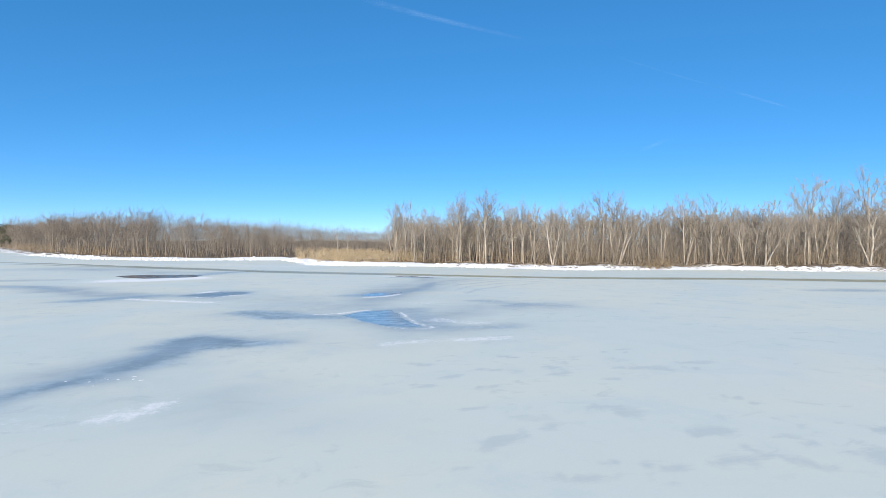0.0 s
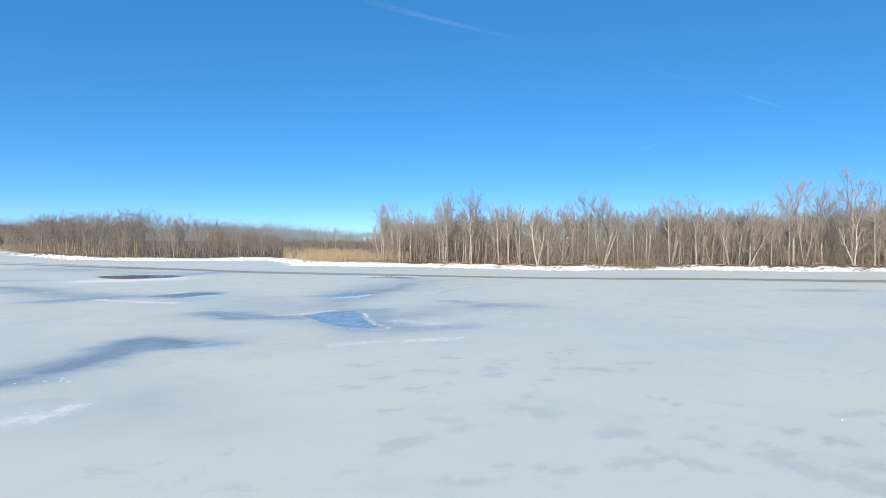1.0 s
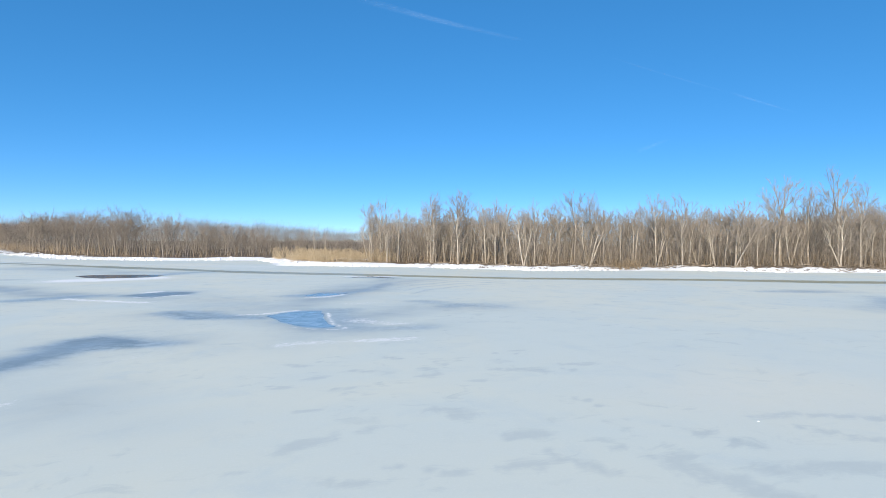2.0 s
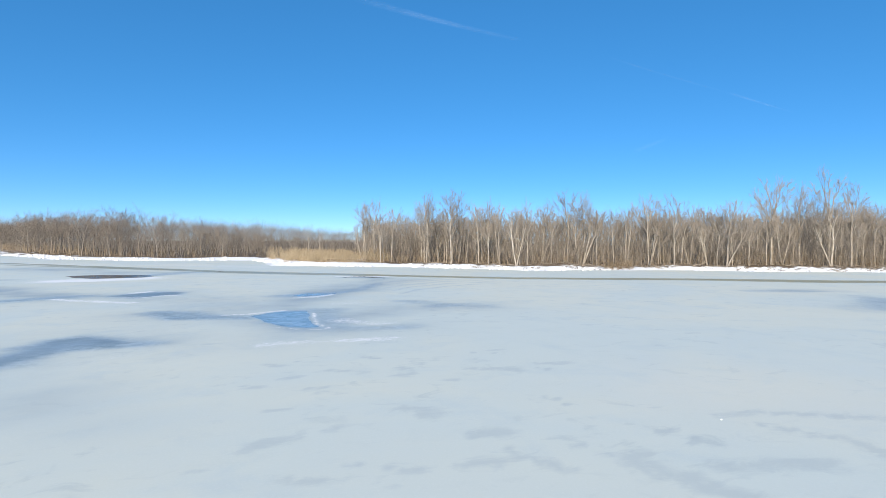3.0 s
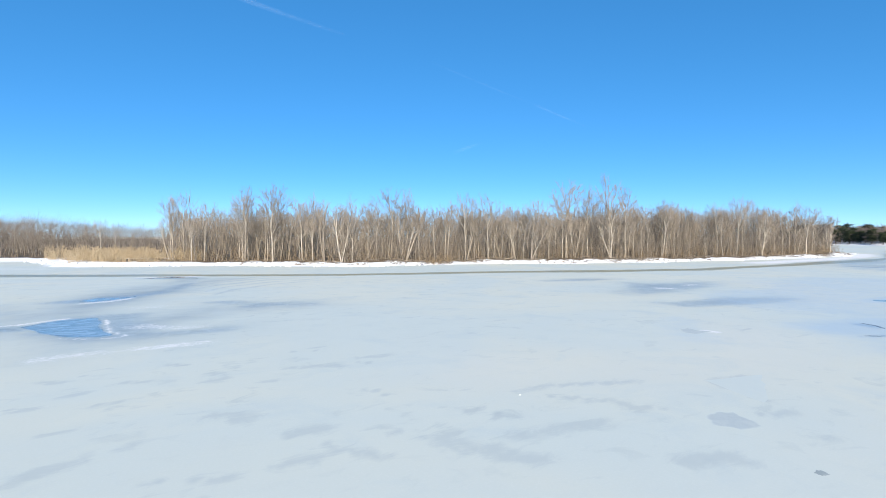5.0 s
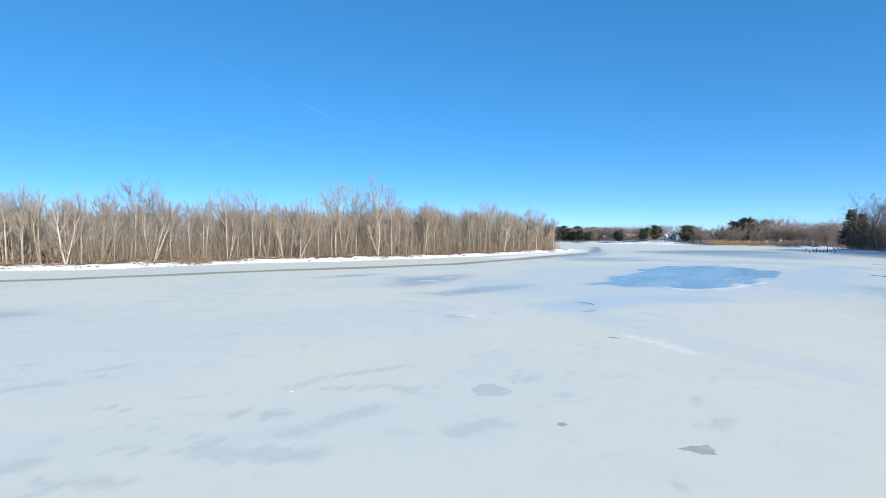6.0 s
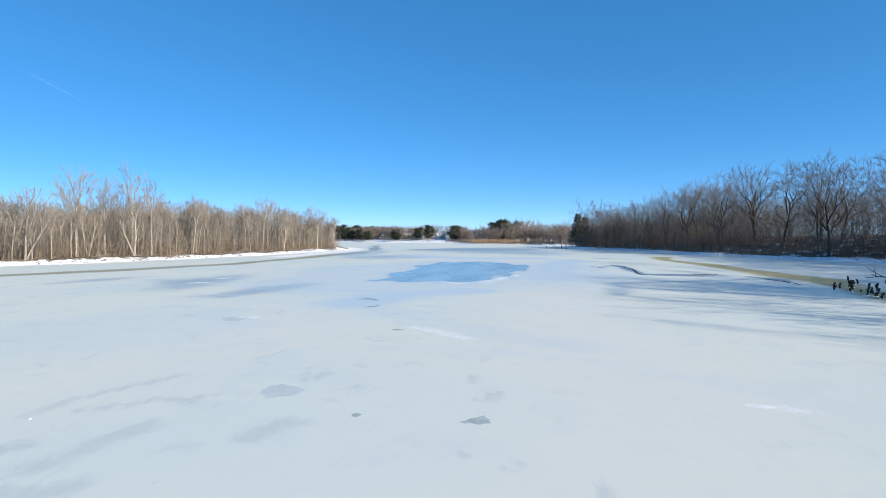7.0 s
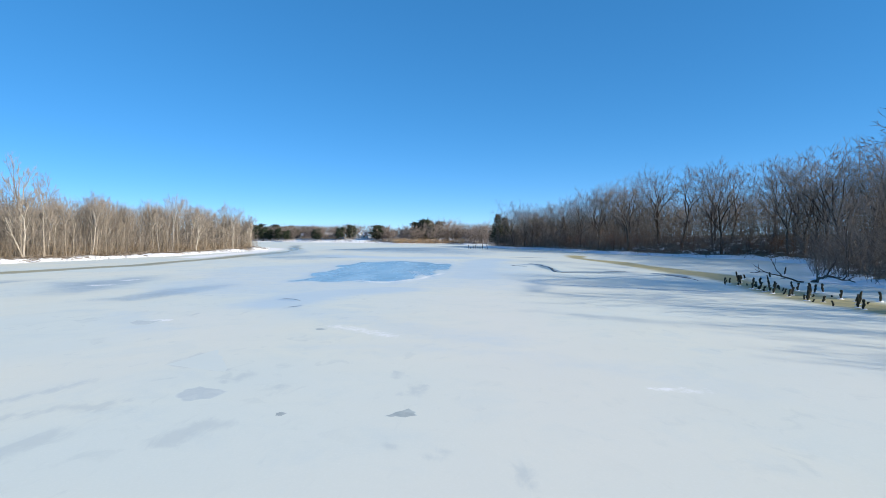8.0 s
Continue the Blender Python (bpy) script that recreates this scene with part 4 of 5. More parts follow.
for x, y in scatter(rng, (-190, -2, 120, 430), 115, 1.9, northwest(5, 26)):
    src = far_kind[rng.randint(4)]
    copy_thing(src, stand(src, x, y, rng.uniform(0.8, 1.06) * inlet_size(x), rng.uniform(1.0, 1.3), rng.uniform(0, 360)))
grove("inlet_woodland", STEM_GREY, strew(rng, (-260, 60, 120, 460), 1200, northwest(7, 80)), range(511, 516), 7.2, 9.8, "dense grey-brown leafless woodland beyond the inlet",
      seed=5, scale=inlet_size, thin=0.0125, **dict(SLENDER, bole=0.4, angle=29))
thicket("inlet_saplings", STEM_GREY, strew(rng, (-220, 60, 120, 400), 1500, northwest(6, 60)), 3.0, 6.5, 0.035, 6, "close-set slender saplings beyond the inlet", seed=32, lean=0.2, forked=False, bushy=1.6)
thicket("inlet_brush", BRUSH_TAN, strew(rng, (-150, 10, 115, 300), 1000, northwest(3.5, 16)), 0.8, 3.0, 0.03, 6, "brown leafless brush at the foot of the wood", "brush", 0.2, 0.18, 6)
grove("inlet_back_woodland", STEM_GREY, strew(rng, (-30, 60, 150, 260), 620, lambda x, y: (x > -0.16 * y) & (x < 0.24 * y) & (inside(x, y, NORTH) > 28)), range(521, 525), 7.4, 9.4,
      "dense grey-brown leafless woodland behind the reeds", seed=51, thin=0.014, scale=lambda x, y: 1.2 - 0.3 * smooth(x / y, -0.04, 0.1), **dict(SLENDER, bole=0.35, angle=30))
thicket("far_north_woodland", FAR_WOOD, strew(rng, (-620, 300, 190, 800), 1000, lambda x, y: (inside(x, y, NORTH) > 50) & (y > 180 + 0.5 * np.abs(x))), 6.5, 10.5, 0.07, 16,
        "leafless wood on the low hill far behind", seed=7, forked=False, crown=0.15, lean=0.25, bushy=2.0)


# ---- reeds at the inlet ----
def reed_bed(name, places, lo, hi, label, seed, mat=REED):
    r = np.random.RandomState(seed)
    m = len(places)
    foot = np.column_stack([places, np.maximum(ground_height(places[:, 0], places[:, 1]), 0.0) - 0.05])
    h = r.uniform(lo, hi, m) * (0.28 + 0.75 * lumps(places[:, 0], places[:, 1], 2.6) + 0.4 * lumps(places[:, 0], places[:, 1], 0.9))
    bend = r.normal(size=(m, 2)) * 0.2
    mid = foot + np.column_stack([bend * h[:, None] * 0.4, h * 0.6])
    top = foot + np.column_stack([bend * h[:, None] * 1.3, h])
    ob = link(name, arrays_mesh(name, *joined(sticks(foot, mid, 0.014, 0.012, 3), sticks(mid, top - 0.12 * (top - mid), 0.012, 0.01, 3), sticks(top - 0.3 * (top - mid), top, 0.04, 0.008, 3))), mat)
    return tagged(ob, label, "reeds", kind="stuff")


reed_bed("reed_bed", scatter(rng, (-1, 23, 96, 125), 4200, 0.1, lambda x, y: (inside(x, y, NORTH) > 3.0) & (y < 130 - 0.9 * x) & (lumps(x, y, 3.0) > 0.36)), 1.3, 2.5,
         "golden dry reeds at the mouth of the inlet", 8)
reed_bed("far_reed_bed", scatter(rng, (268, 300, -12, 32), 2600, 0.12, lambda x, y: (inside(x, y, SOUTH) > 0.5) & (inside(x, y, SOUTH) < 9)), 1.7, 2.4, "russet band of dry reeds on the far shore", 9, RUSSET_REED)

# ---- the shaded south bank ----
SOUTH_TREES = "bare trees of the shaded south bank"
# Base colours here carry part of the bank's shade.
shaded_mats = (BARK_DARK, TWIG_SHADED)
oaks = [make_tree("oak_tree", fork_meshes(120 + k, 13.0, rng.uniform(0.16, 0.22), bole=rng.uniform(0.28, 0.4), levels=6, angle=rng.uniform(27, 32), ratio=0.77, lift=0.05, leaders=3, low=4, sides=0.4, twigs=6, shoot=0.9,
                                          even=True, lean=tuple(rng.normal(size=2) * 0.03), snags=1, thin=0.0085, least=0.0105), shaded_mats, "large dark leafless oak on the shaded bank", SOUTH_TREES) for k in range(5)]
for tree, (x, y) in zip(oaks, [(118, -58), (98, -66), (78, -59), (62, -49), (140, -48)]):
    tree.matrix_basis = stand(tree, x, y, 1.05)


def south_edge(lo, hi):
    return lambda x, y: (lambda n: (n > lo) & (n < hi))(inside(x, y, SOUTH))


def sparser(lo, hi):
    """As south_edge(), with fewer places where the bank is open near the pilings."""
    return lambda x, y: south_edge(lo, hi)(x, y) & (lumps(x * 5.3, y * 5.3, 2.0) > 0.56 * smooth(-x, -95, -70))


for x, y in np.vstack([scatter(rng, (64, 212, -95, -15), 42, 4.6, south_edge(4, 20)), scatter(rng, (30, 210, -110, -20), 18, 5.0, south_edge(18, 36))]):
    src = oaks[rng.randint(5)]
    copy_thing(src, stand(src, x, y, rng.uniform(1.14, 1.45) * (1 - 0.2 * float(smooth(np.array(x), 135, 205))), rng.uniform(1.0, 1.25), rng.uniform(0, 360)))
for x, y in scatter(rng, (160, 214, -50, -14), 10, 3.0, south_edge(2.5, 14)):
    copy_thing(oaks[rng.randint(5)], stand(oaks[0], x, y, rng.uniform(0.75, 1.0), 1.15, rng.uniform(0, 360)))
for x, y, size in ((64, -52, 1.1), (70, -58, 1.2)):
    copy_thing(oaks[3], stand(oaks[3], x, y, size, 0.85, 40 * x))
for x, y in scatter(rng, (-22, 46, -66, -36), 24, 3.2, south_edge(2.0, 14)):
    src = oaks[rng.randint(5)]
    copy_thing(src, stand(src, x, y, rng.uniform(1.05, 1.35), rng.uniform(0.85, 1.05), rng.uniform(0, 360)))
slim = [make_tree("slim_bare_tree", fork_meshes(140 + k, 10.0, 0.09, bole=0.4, levels=4, angle=27, lift=0.1, leaders=2, low=4, sides=0.5, twigs=7, lean=tuple(rng.normal(size=2) * 0.08), snags=2, thin=0.01, least=0.014), shaded_mats,
                  "slim leafless tree in shade-dark tones at the foot of the bank", SOUTH_TREES) for k in range(3)]
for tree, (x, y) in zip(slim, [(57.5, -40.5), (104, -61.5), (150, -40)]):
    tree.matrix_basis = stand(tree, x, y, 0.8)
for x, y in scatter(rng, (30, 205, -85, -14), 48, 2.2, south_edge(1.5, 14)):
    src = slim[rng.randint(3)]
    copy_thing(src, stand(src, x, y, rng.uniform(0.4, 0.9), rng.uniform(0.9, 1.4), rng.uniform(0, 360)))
grove("south_woodland", BRUSH_SHADED, strew(rng, (10, 230, -115, -18), 1050, sparser(4, 30)), range(531, 537), 4.5, 10.5, "dark leafless woodland on the shaded slope", seed=10, lean=0.14, thin=0.014,
      **dict(SLENDER, bole=0.3, angle=30, twigs=3, lift=0.08))
grove("south_back_woodland", BRUSH_SHADED, strew(rng, (40, 225, -125, -20), 700, south_edge(24, 58)), range(541, 546), 8.5, 13.0, "dark leafless woodland on top of the shaded bank", seed=53, thin=0.016,
      **dict(SLENDER, bole=0.4, angle=28))
thicket("south_saplings", BRUSH_SHADED, strew(rng, (20, 230, -110, -18), 3400, sparser(3, 30)), 2.0, 6.0, 0.028, 9, "close-set slender dark saplings on the shaded slope", seed=33, lean=0.4, forked=False, bushy=1.5)
thicket("south_brush", BRUSH_SHADED, strew(rng, (30, 230, -95, -14), 2700, sparser(0.6, 16)), 0.8, 3.6, 0.02, 8, "dark tangled leafless brush along the shaded shore", "brush", 0.1, 0.7, 11, bushy=1.9)


thicket("shore_thicket", BRUSH_SHADED, strew(rng, (45, 74, -54, -36), 420, south_edge(0.3, 9)), 1.2, 4.6, 0.02, 14, "dark tangled thicket beside the fallen trunk", "brush", 0.1, 0.4, 35, bushy=1.7)
thicket("rusty_brush", RUST, strew(rng, (84, 170, -80, -36), 700, lambda x, y: (lambda n: (n > 3) & (n < 16) & (lumps(x, y, 6.0) > 0.5))(inside(x, y, SOUTH))), 1.5, 4.0, 0.02, 16,
        "brush with rusty dead leaves on the shaded bank", "brush", 0.15, 0.3, 34, bushy=1.5)


def evergreen(name, seed, tall_m, wide, label, group, bare=0.12, tiers=34):
    """A conifer: a tapered trunk, and a crown of needle sprays on drooping boughs."""
    r = np.random.RandomState(seed)
    root = tagged(new(name), label, "tree", group)
    z = np.linspace(-0.2, tall_m, 8)
    link("trunk", arrays_mesh("trunk", *tube(np.column_stack([r.normal(size=8) * 0.05, r.normal(size=8) * 0.05, z]), np.linspace(0.22, 0.03, 8), 6), True), BARK_DARK, root)
    a, b, wa, wb = [], [], [], []
    for i in range(tiers):
        f = bare + (0.99 - bare) * (i + r.uniform(0, 1)) / tiers
        for k in range(7):
            t = r.uniform(0, 6.28)
            size = wide * (1 - f) ** 0.75 * r.uniform(0.5, 1.15) + 0.25
            way = np.array([math.cos(t), math.sin(t), r.uniform(-0.15, 0.3)])
            foot = np.array([0, 0, f * tall_m])
            for q in range(7):
                s0 = foot + way * size * r.uniform(0.2, 0.95)
                a.append(s0)
                b.append(s0 + (way + r.normal(size=3) * 0.6) * r.uniform(0.25, 0.6))
    v, f = needles(a, b, 0.17)
    link("crown", arrays_mesh("crown", v, [], False, f), NEEDLES, root)
    return root


cedar = evergreen("cedar_tree", 30, 10.5, 3.3, "dark green cedar at the end of the south bank", "evergreens of the south bank")
cedar.matrix_basis = stand(cedar, 204, -21.5, 1.12)
copy_thing(cedar, stand(cedar, 207.5, -24.5, 0.9, 1.2, 130))

# ---- the far shore ----
HOUSES = [(352, 50.5, -62, 5.6, 4.6, 2.2, WALL_WHITE, "white house with dormers and a snowy roof among pines", 2, 1.6, SNOW),
          (346, 63.5, -80, 3.4, 4.0, 1.9, WALL_WHITE, "small white house half hidden by trees", 0, 1.3, ROOF),
          (358, 73, -78, 9, 6.0, 2.2, WALL_TAN, "long tan house behind leafless trees", 0, 1.5, SNOW),
          (370, 93, -75, 3.8, 5.0, 2.0, WALL_TAN, "pale house with a snow-covered roof", 0, 1.5, SNOW),
          (388, 124, -75, 8, 6, 2.8, WALL_TAN, "brown house behind leafless trees", 0, 2.2, ROOF)]


def lawn(x, y):
    """True on the open lawns that run from the houses down to the water."""
    found = np.zeros(np.shape(x), bool)
    for hx, hy, *rest in HOUSES[:4]:
        found |= to_line(np.asarray(x, float), np.asarray(y, float), [(hx, hy), (hx - 34, hy - 5)])[0] < (4.6 if hy < 52 else 2.2)
    return found


# pines on both sides of the water share one form
FAR_TREES = "evergreens of the far shore"
far_mats = (BARK_DARK, FAR_TWIGS)
shore_kind = [make_tree("shore_tree", fork_meshes(160 + k, 10.0, 0.14, bole=0.3, levels=4, angle=30, ratio=0.8, lift=0.06, leaders=3, low=5, sides=0.5, twigs=8, thin=0.03, least=0.04), far_mats,
                        "leafless brown tree on the far shore", "bare trees of the far shore") for k in range(3)]
for tree, (x, y) in zip(shore_kind, [(312, 20), (300, -14), (366, 92)]):
    tree.matrix_basis = stand(tree, x, y, 0.9)
def clumped_pine(name, seed, tall_m, wide, label, group, clumps=15, sprays=70):
    """An old pine: a bare lower trunk with a few limbs and a broad uneven crown of needle clumps."""
    r = np.random.RandomState(seed)
    root = tagged(new(name), label, "tree", group)
    z = np.linspace(-0.2, tall_m * 0.9, 8)
    line = np.column_stack([r.normal(size=8) * 0.08, r.normal(size=8) * 0.08, z])
    a, b, feet, ends = [], [], [], []
    for k in range(clumps):
        f = 0.22 + 0.72 * (k + r.uniform(0, 0.8)) / clumps
        t, reach = 2.4 * k + r.uniform(-0.4, 0.4), wide * math.sqrt(max(1 - ((f - 0.5) / 0.55) ** 2, 0.05)) * r.uniform(0.35, 0.85)
        heart = np.array([math.cos(t) * reach, math.sin(t) * reach, f * tall_m])
        feet.append([0, 0, heart[2] - 0.4 * reach])
        ends.append(heart)
        way = r.normal(size=(sprays, 3)) * (0.62, 0.62, 0.42)
        a.append(heart + way * wide * 0.16)
        b.append(heart + way * wide * r.uniform(0.4, 0.62, (sprays, 1)))
    v, f = joined(tube(line, np.linspace(0.22, 0.05, 8), 6), sticks(np.array(feet), np.array(ends), 0.07, 0.03, 4))
    link("trunk", arrays_mesh("trunk", v, f), BARK_DARK, root)
    v, f = needles(np.concatenate(a), np.concatenate(b), 0.2)
    link("crown", arrays_mesh("crown", v, [], False, f), NEEDLES, root)
    return root


pine = clumped_pine("pine_tree", 40, 9.0, 3.4, "broad dark pine near the far houses", FAR_TREES)
pine.matrix_basis = stand(pine, 340, 56)
FAR_PINES = [(338, 38, 1.0), (357, 38, 0.95), (348, 62, 0.9), (372, 118, 1.05), (366, 106, 0.9), (352, 92, 0.85), (380, 134, 1.1), (388, 146, 1.0), (300, 8, 1.4), (303, 12, 1.35), (306, 3, 1.3),
             (345, 76, 0.8), (358, 40, 1.0), (362, 36, 0.9), (376, 126, 1.0), (383, 140, 0.95), (369, 112, 0.8), (356, 98, 0.75), (362, 80, 0.8), (392, 152, 1.1), (400, 165, 1.15), (350, 57, 0.75), (376, 97, 0.8), (398, 118, 1.1), (404, 132, 1.2), (396, 108, 1.0), (410, 150, 1.2), (372, 100, 0.6), (388, 94, 0.9)]
FAR_PINES += [(-140, 322, 1.25), (-149, 332, 1.3), (-134, 328, 1.15), (-157, 340, 1.35), (-164, 352, 1.4)]
for k, (x, y, size) in enumerate(FAR_PINES):
    if lawn(x, y):
        continue
    x -= 11 if x > 330 else 0
    copy_thing(pine, stand(pine, x, y, size, rng.uniform(0.9, 1.2), 50 * k))
for x, y in np.vstack([scatter(rng, (300, 420, 56, 190), 34, 3.5, south_edge(7, 26)), scatter(rng, (290, 420, -20, 190), 36, 4.0, lambda x, y: (inside(x, y, SOUTH) > 9) & (inside(x, y, SOUTH) < 40) & (np.abs(y - 48 - 0.05 * (x - 338)) > 6)),
                       scatter(rng, (250, 330, -40, 24), 30, 3.0, south_edge(5, 25))]):
    src = shore_kind[rng.randint(3)]
    if lawn(x, y):
        continue
    copy_thing(src, stand(src, x, y, rng.uniform(0.8, 1.1), rng.uniform(1.0, 1.3), rng.uniform(0, 360)))
grove("far_woodland", FAR_WOOD, strew(rng, (245, 460, -70, 230), 900, lambda x, y: (inside(x, y, SOUTH) > np.where(y < 24, 4, 13)) & (inside(x, y, SOUTH) < 50) & ~lawn(x, y)), range(551, 555), 7.5, 10.5,
      "leafless purple-brown woodland behind the far shore", girth=0.08, thin=0.04, seed=13, scale=lambda x, y: (0.7 + 0.5 * lumps(x, y, 18.0)) * (1 + 0.25 * smooth(-y, -24, -14)), **dict(SLENDER, bole=0.25, angle=34, lift=0.05))
grove("far_shore_woodland", FAR_WOOD, strew(rng, (318, 430, 28, 190), 420, lambda x, y: (lambda n: (n > 18) & (n < 46))(inside(x, y, SOUTH)) & ~lawn(x, y)), range(561, 565), 7.0, 10.0,
      "leafless grey-brown wood round the far houses", girth=0.09, thin=0.04, seed=14, **dict(SLENDER, bole=0.25, angle=34, lift=0.05))
thicket("far_brush", FAR_WOOD, strew(rng, (238, 420, -40, 190), 1300, lambda x, y: (inside(x, y, SOUTH) > 0.6) & (inside(x, y, SOUTH) < 12) & ~(lawn(x, y) & (inside(x, y, SOUTH) > 3))), 0.6, 2.4, 0.03, 6,
        "low leafless brush along the far shore", "brush", 0.2, 0.2, 14)


def box(w, d, h, x=0.0, y=0.0, z=0.0, bevel=0.02):
    bm = bmesh.new()
    bmesh.ops.create_cube(bm, size=1, matrix=Matrix.Translation((x, y, z + h / 2)) @ Matrix.Diagonal((w, d, h, 1)))
    if bevel:
        bmesh.ops.bevel(bm, geom=bm.edges[:], offset=bevel, segments=1, affect="EDGES")
    return bm


def part(name, bm, mat, parent, label=""):
    me = bpy.data.meshes.new(name)
    bm.to_mesh(me)
    bm.free()
    return link(name, me, mat, parent, label)


def gable(w, d, rise, over, thick, x=0.0, y=0.0, z=0.0):
    """A pitched roof of two slabs; the ridge runs along x."""
    bm = bmesh.new()
    slope = math.hypot(d / 2 + over, rise)
    for side in (1, -1):
        m = Matrix.Translation((x, y + side * (d / 4 + over / 2), z + rise / 2)) @ Matrix.Rotation(-side * math.atan2(rise, d / 2 + over), 4, "X")
        bmesh.ops.create_cube(bm, size=1, matrix=m @ Matrix.Diagonal((w + 2 * over, slope, thick, 1)))
    return bm


def prism(w, d, rise, x=0.0, y=0.0, z=0.0):
    """The gable walls under a pitched roof."""
    bm = bmesh.new()
    v = [bm.verts.new((x + sx * w / 2, y + yy, z + zz)) for sx in (-1, 1) for yy, zz in ((-d / 2, 0), (d / 2, 0), (0, rise))]
    for f in ((0, 1, 2), (3, 5, 4), (0, 2, 5, 3), (1, 4, 5, 2), (0, 3, 4, 1)):
        bm.faces.new([v[i] for i in f])
    bmesh.ops.recalc_face_normals(bm, faces=bm.faces[:])
    return bm


def house(x, y, turn, w, d, h, wall, label, dormers=0, rise=2.2, roof=ROOF):
    root = tagged(new("house"), label, "house", "houses on the far shore")
    part("wall", box(w, d, h), wall, root)
    part("gable", prism(w, d, rise, 0, 0, h), wall, root)
    part("roof", gable(w, d, rise, 0.4, 0.18, 0, 0, h + 0.12), roof, root, "snow-covered roof" if roof is SNOW else "")
    for k in range(dormers):
        dx = (k - (dormers - 1) / 2) * w / max(dormers, 1)
        dormer = part("dormer", box(1.5, 2.4, 1.7, dx, -d / 2 + 1.3, h + 0.1), wall, root)
        part("dormer_roof", gable(1.7, 1.7, 0.8, 0.15, 0.1, 0, 0, 0), roof, dormer).matrix_basis = pose(dx, -d / 2 + 1.2, h + 1.85, 0, 0, 90)
        part("pane", box(0.8, 0.06, 1.0, dx, -d / 2 + 0.08, h + 0.45), GLASS, dormer)
    for k in range(int(w / 3)):
        dx = (k - (int(w / 3) - 1) / 2) * 2.8
        win = part("window", box(1.1, 0.12, 1.5, dx, -d / 2 - 0.03, 0.9), WALL_WHITE, root)
        part("pane", box(0.9, 0.08, 1.3, dx, -d / 2 - 0.08, 1.0, 0), GLASS, win)
    part("chimney", box(0.8, 0.8, 1.6, w * 0.3, 0.3, h + rise - 0.4), WALL_TAN, root)
    root.matrix_basis = pose(x, y, float(ground_height(np.array([x]), np.array([y]))[0]) - 0.2, 0, 0, turn)
    return root


for x, y, turn, w, d, h, wall, label, dormers, rise, roof in HOUSES:
    house(x, y, turn, w, d, h, wall, label, dormers, rise, roof)


# ---- pilings of a lost pier ----
def piling(seed, tall_m):
    """A rotten, notched stump of a pile with a collar of ice at its foot."""
    r = np.random.RandomState(seed)
    root = tagged(new("piling"), "black rotten timber piling frozen into the ice", "piling", "pilings of the lost pier")
    z = np.array([-0.3, 0.0, 0.14, 0.3, 0.46, 0.6, 0.76, 0.9, 1.0]) * tall_m
    girth = 0.076 * np.array([1.0, 1.0, 0.7, 0.95, 1.05, 0.85, 1.0, 0.95, 0.8]) * r.uniform(0.82, 1.15, 9)
    lean = r.normal(size=2) * 0.09
    v, f = tube(np.column_stack([lean[0] * z, lean[1] * z, z]) + np.column_stack([r.normal(size=(9, 2)) * 0.018, np.zeros(9)]), girth, 9)
    v[9:, :2] += r.normal(size=(len(v) - 9, 2)) * 0.012
    v[-9:, 2] += r.uniform(-0.10, 0.05, 9) * (0.6 + 0.4 * np.sin(np.arange(9) * 0.7 + seed))
    v[-18:-9, 2] += r.uniform(-0.05, 0.05, 9)
    link("post", arrays_mesh("post", v, f, False), PILE, root)
    t = np.linspace(0, 2 * math.pi, 13)[:-1]
    ring = []
    for rad, zz in ((0.2, -0.03), (0.16, 0.04), (0.12, 0.07), (0.07, 0.06)):
        ring += [(rad * r.uniform(0.6, 1.4) * math.cos(a), rad * r.uniform(0.6, 1.4) * math.sin(a), zz * r.uniform(0.5, 1.4)) for a in t]
    quads = [(i * 12 + k, i * 12 + (k + 1) % 12, (i + 1) * 12 + (k + 1) % 12, (i + 1) * 12 + k) for i in range(3) for k in range(12)]
    link("ice_collar", arrays_mesh("ice_collar", ring, quads, True), SNOW, root, "white collar of refrozen ice")
    return root


PILES = [(50.4, -24.9), (53.3, -27.8), (47.0, -25.2), (50.5, -27.9), (44.9, -24.9), (48.0, -27.6), (43.7, -24.8), (41.9, -24.8), (45.8, -28.0), (41.9, -26.2), (39.3, -24.3), (38.7, -24.9),
         (40.3, -27.2), (38.8, -27.1), (36.1, -25.1), (35.3, -24.8), (38.8, -28.6), (54.5, -28.3), (55.6, -28.9), (56.6, -29.8), (57.2, -30.4), (51.6, -28.6), (49.1, -27.9), (46.2, -26.9),
         (45.3, -25.6), (47.6, -28.8), (43.6, -27.5), (44.5, -29), (33.6, -25.4), (59, -34), (63, -38), (52.2, -26.2), (49.6, -25.6), (48.4, -26.3), (46.4, -25.4), (43.1, -26.9), (42.6, -25.5), (40.6, -25.2), (37.5, -26.2), (44.2, -28.2), (46.9, -29.6)]
stumps = [piling(200 + k, 0.72 + 0.09 * k) for k in range(4)]
for k, (x, y) in enumerate(PILES):
    m = pose(x, y, 0, 0, 0, 77 * k) @ Matrix.Diagonal((1, 1, rng.uniform(0.62, 1.05), 1))
    if k < 4:
        stumps[k].matrix_basis = m
    else:
        copy_thing(stumps[k % 4], m)
more = scatter(rng, (35, 56.5, -30, -24), 18, 0.8, lambda x, y: np.abs(y + 26.6 + 0.13 * (x - 46)) < 1.6)
for k, (x, y) in enumerate(more):
    copy_thing(stumps[k % 4], pose(x, y, -0.05, 0, 0, 61 * k) @ Matrix.Diagonal((0.75, 0.75, rng.uniform(0.3, 0.6), 1)))
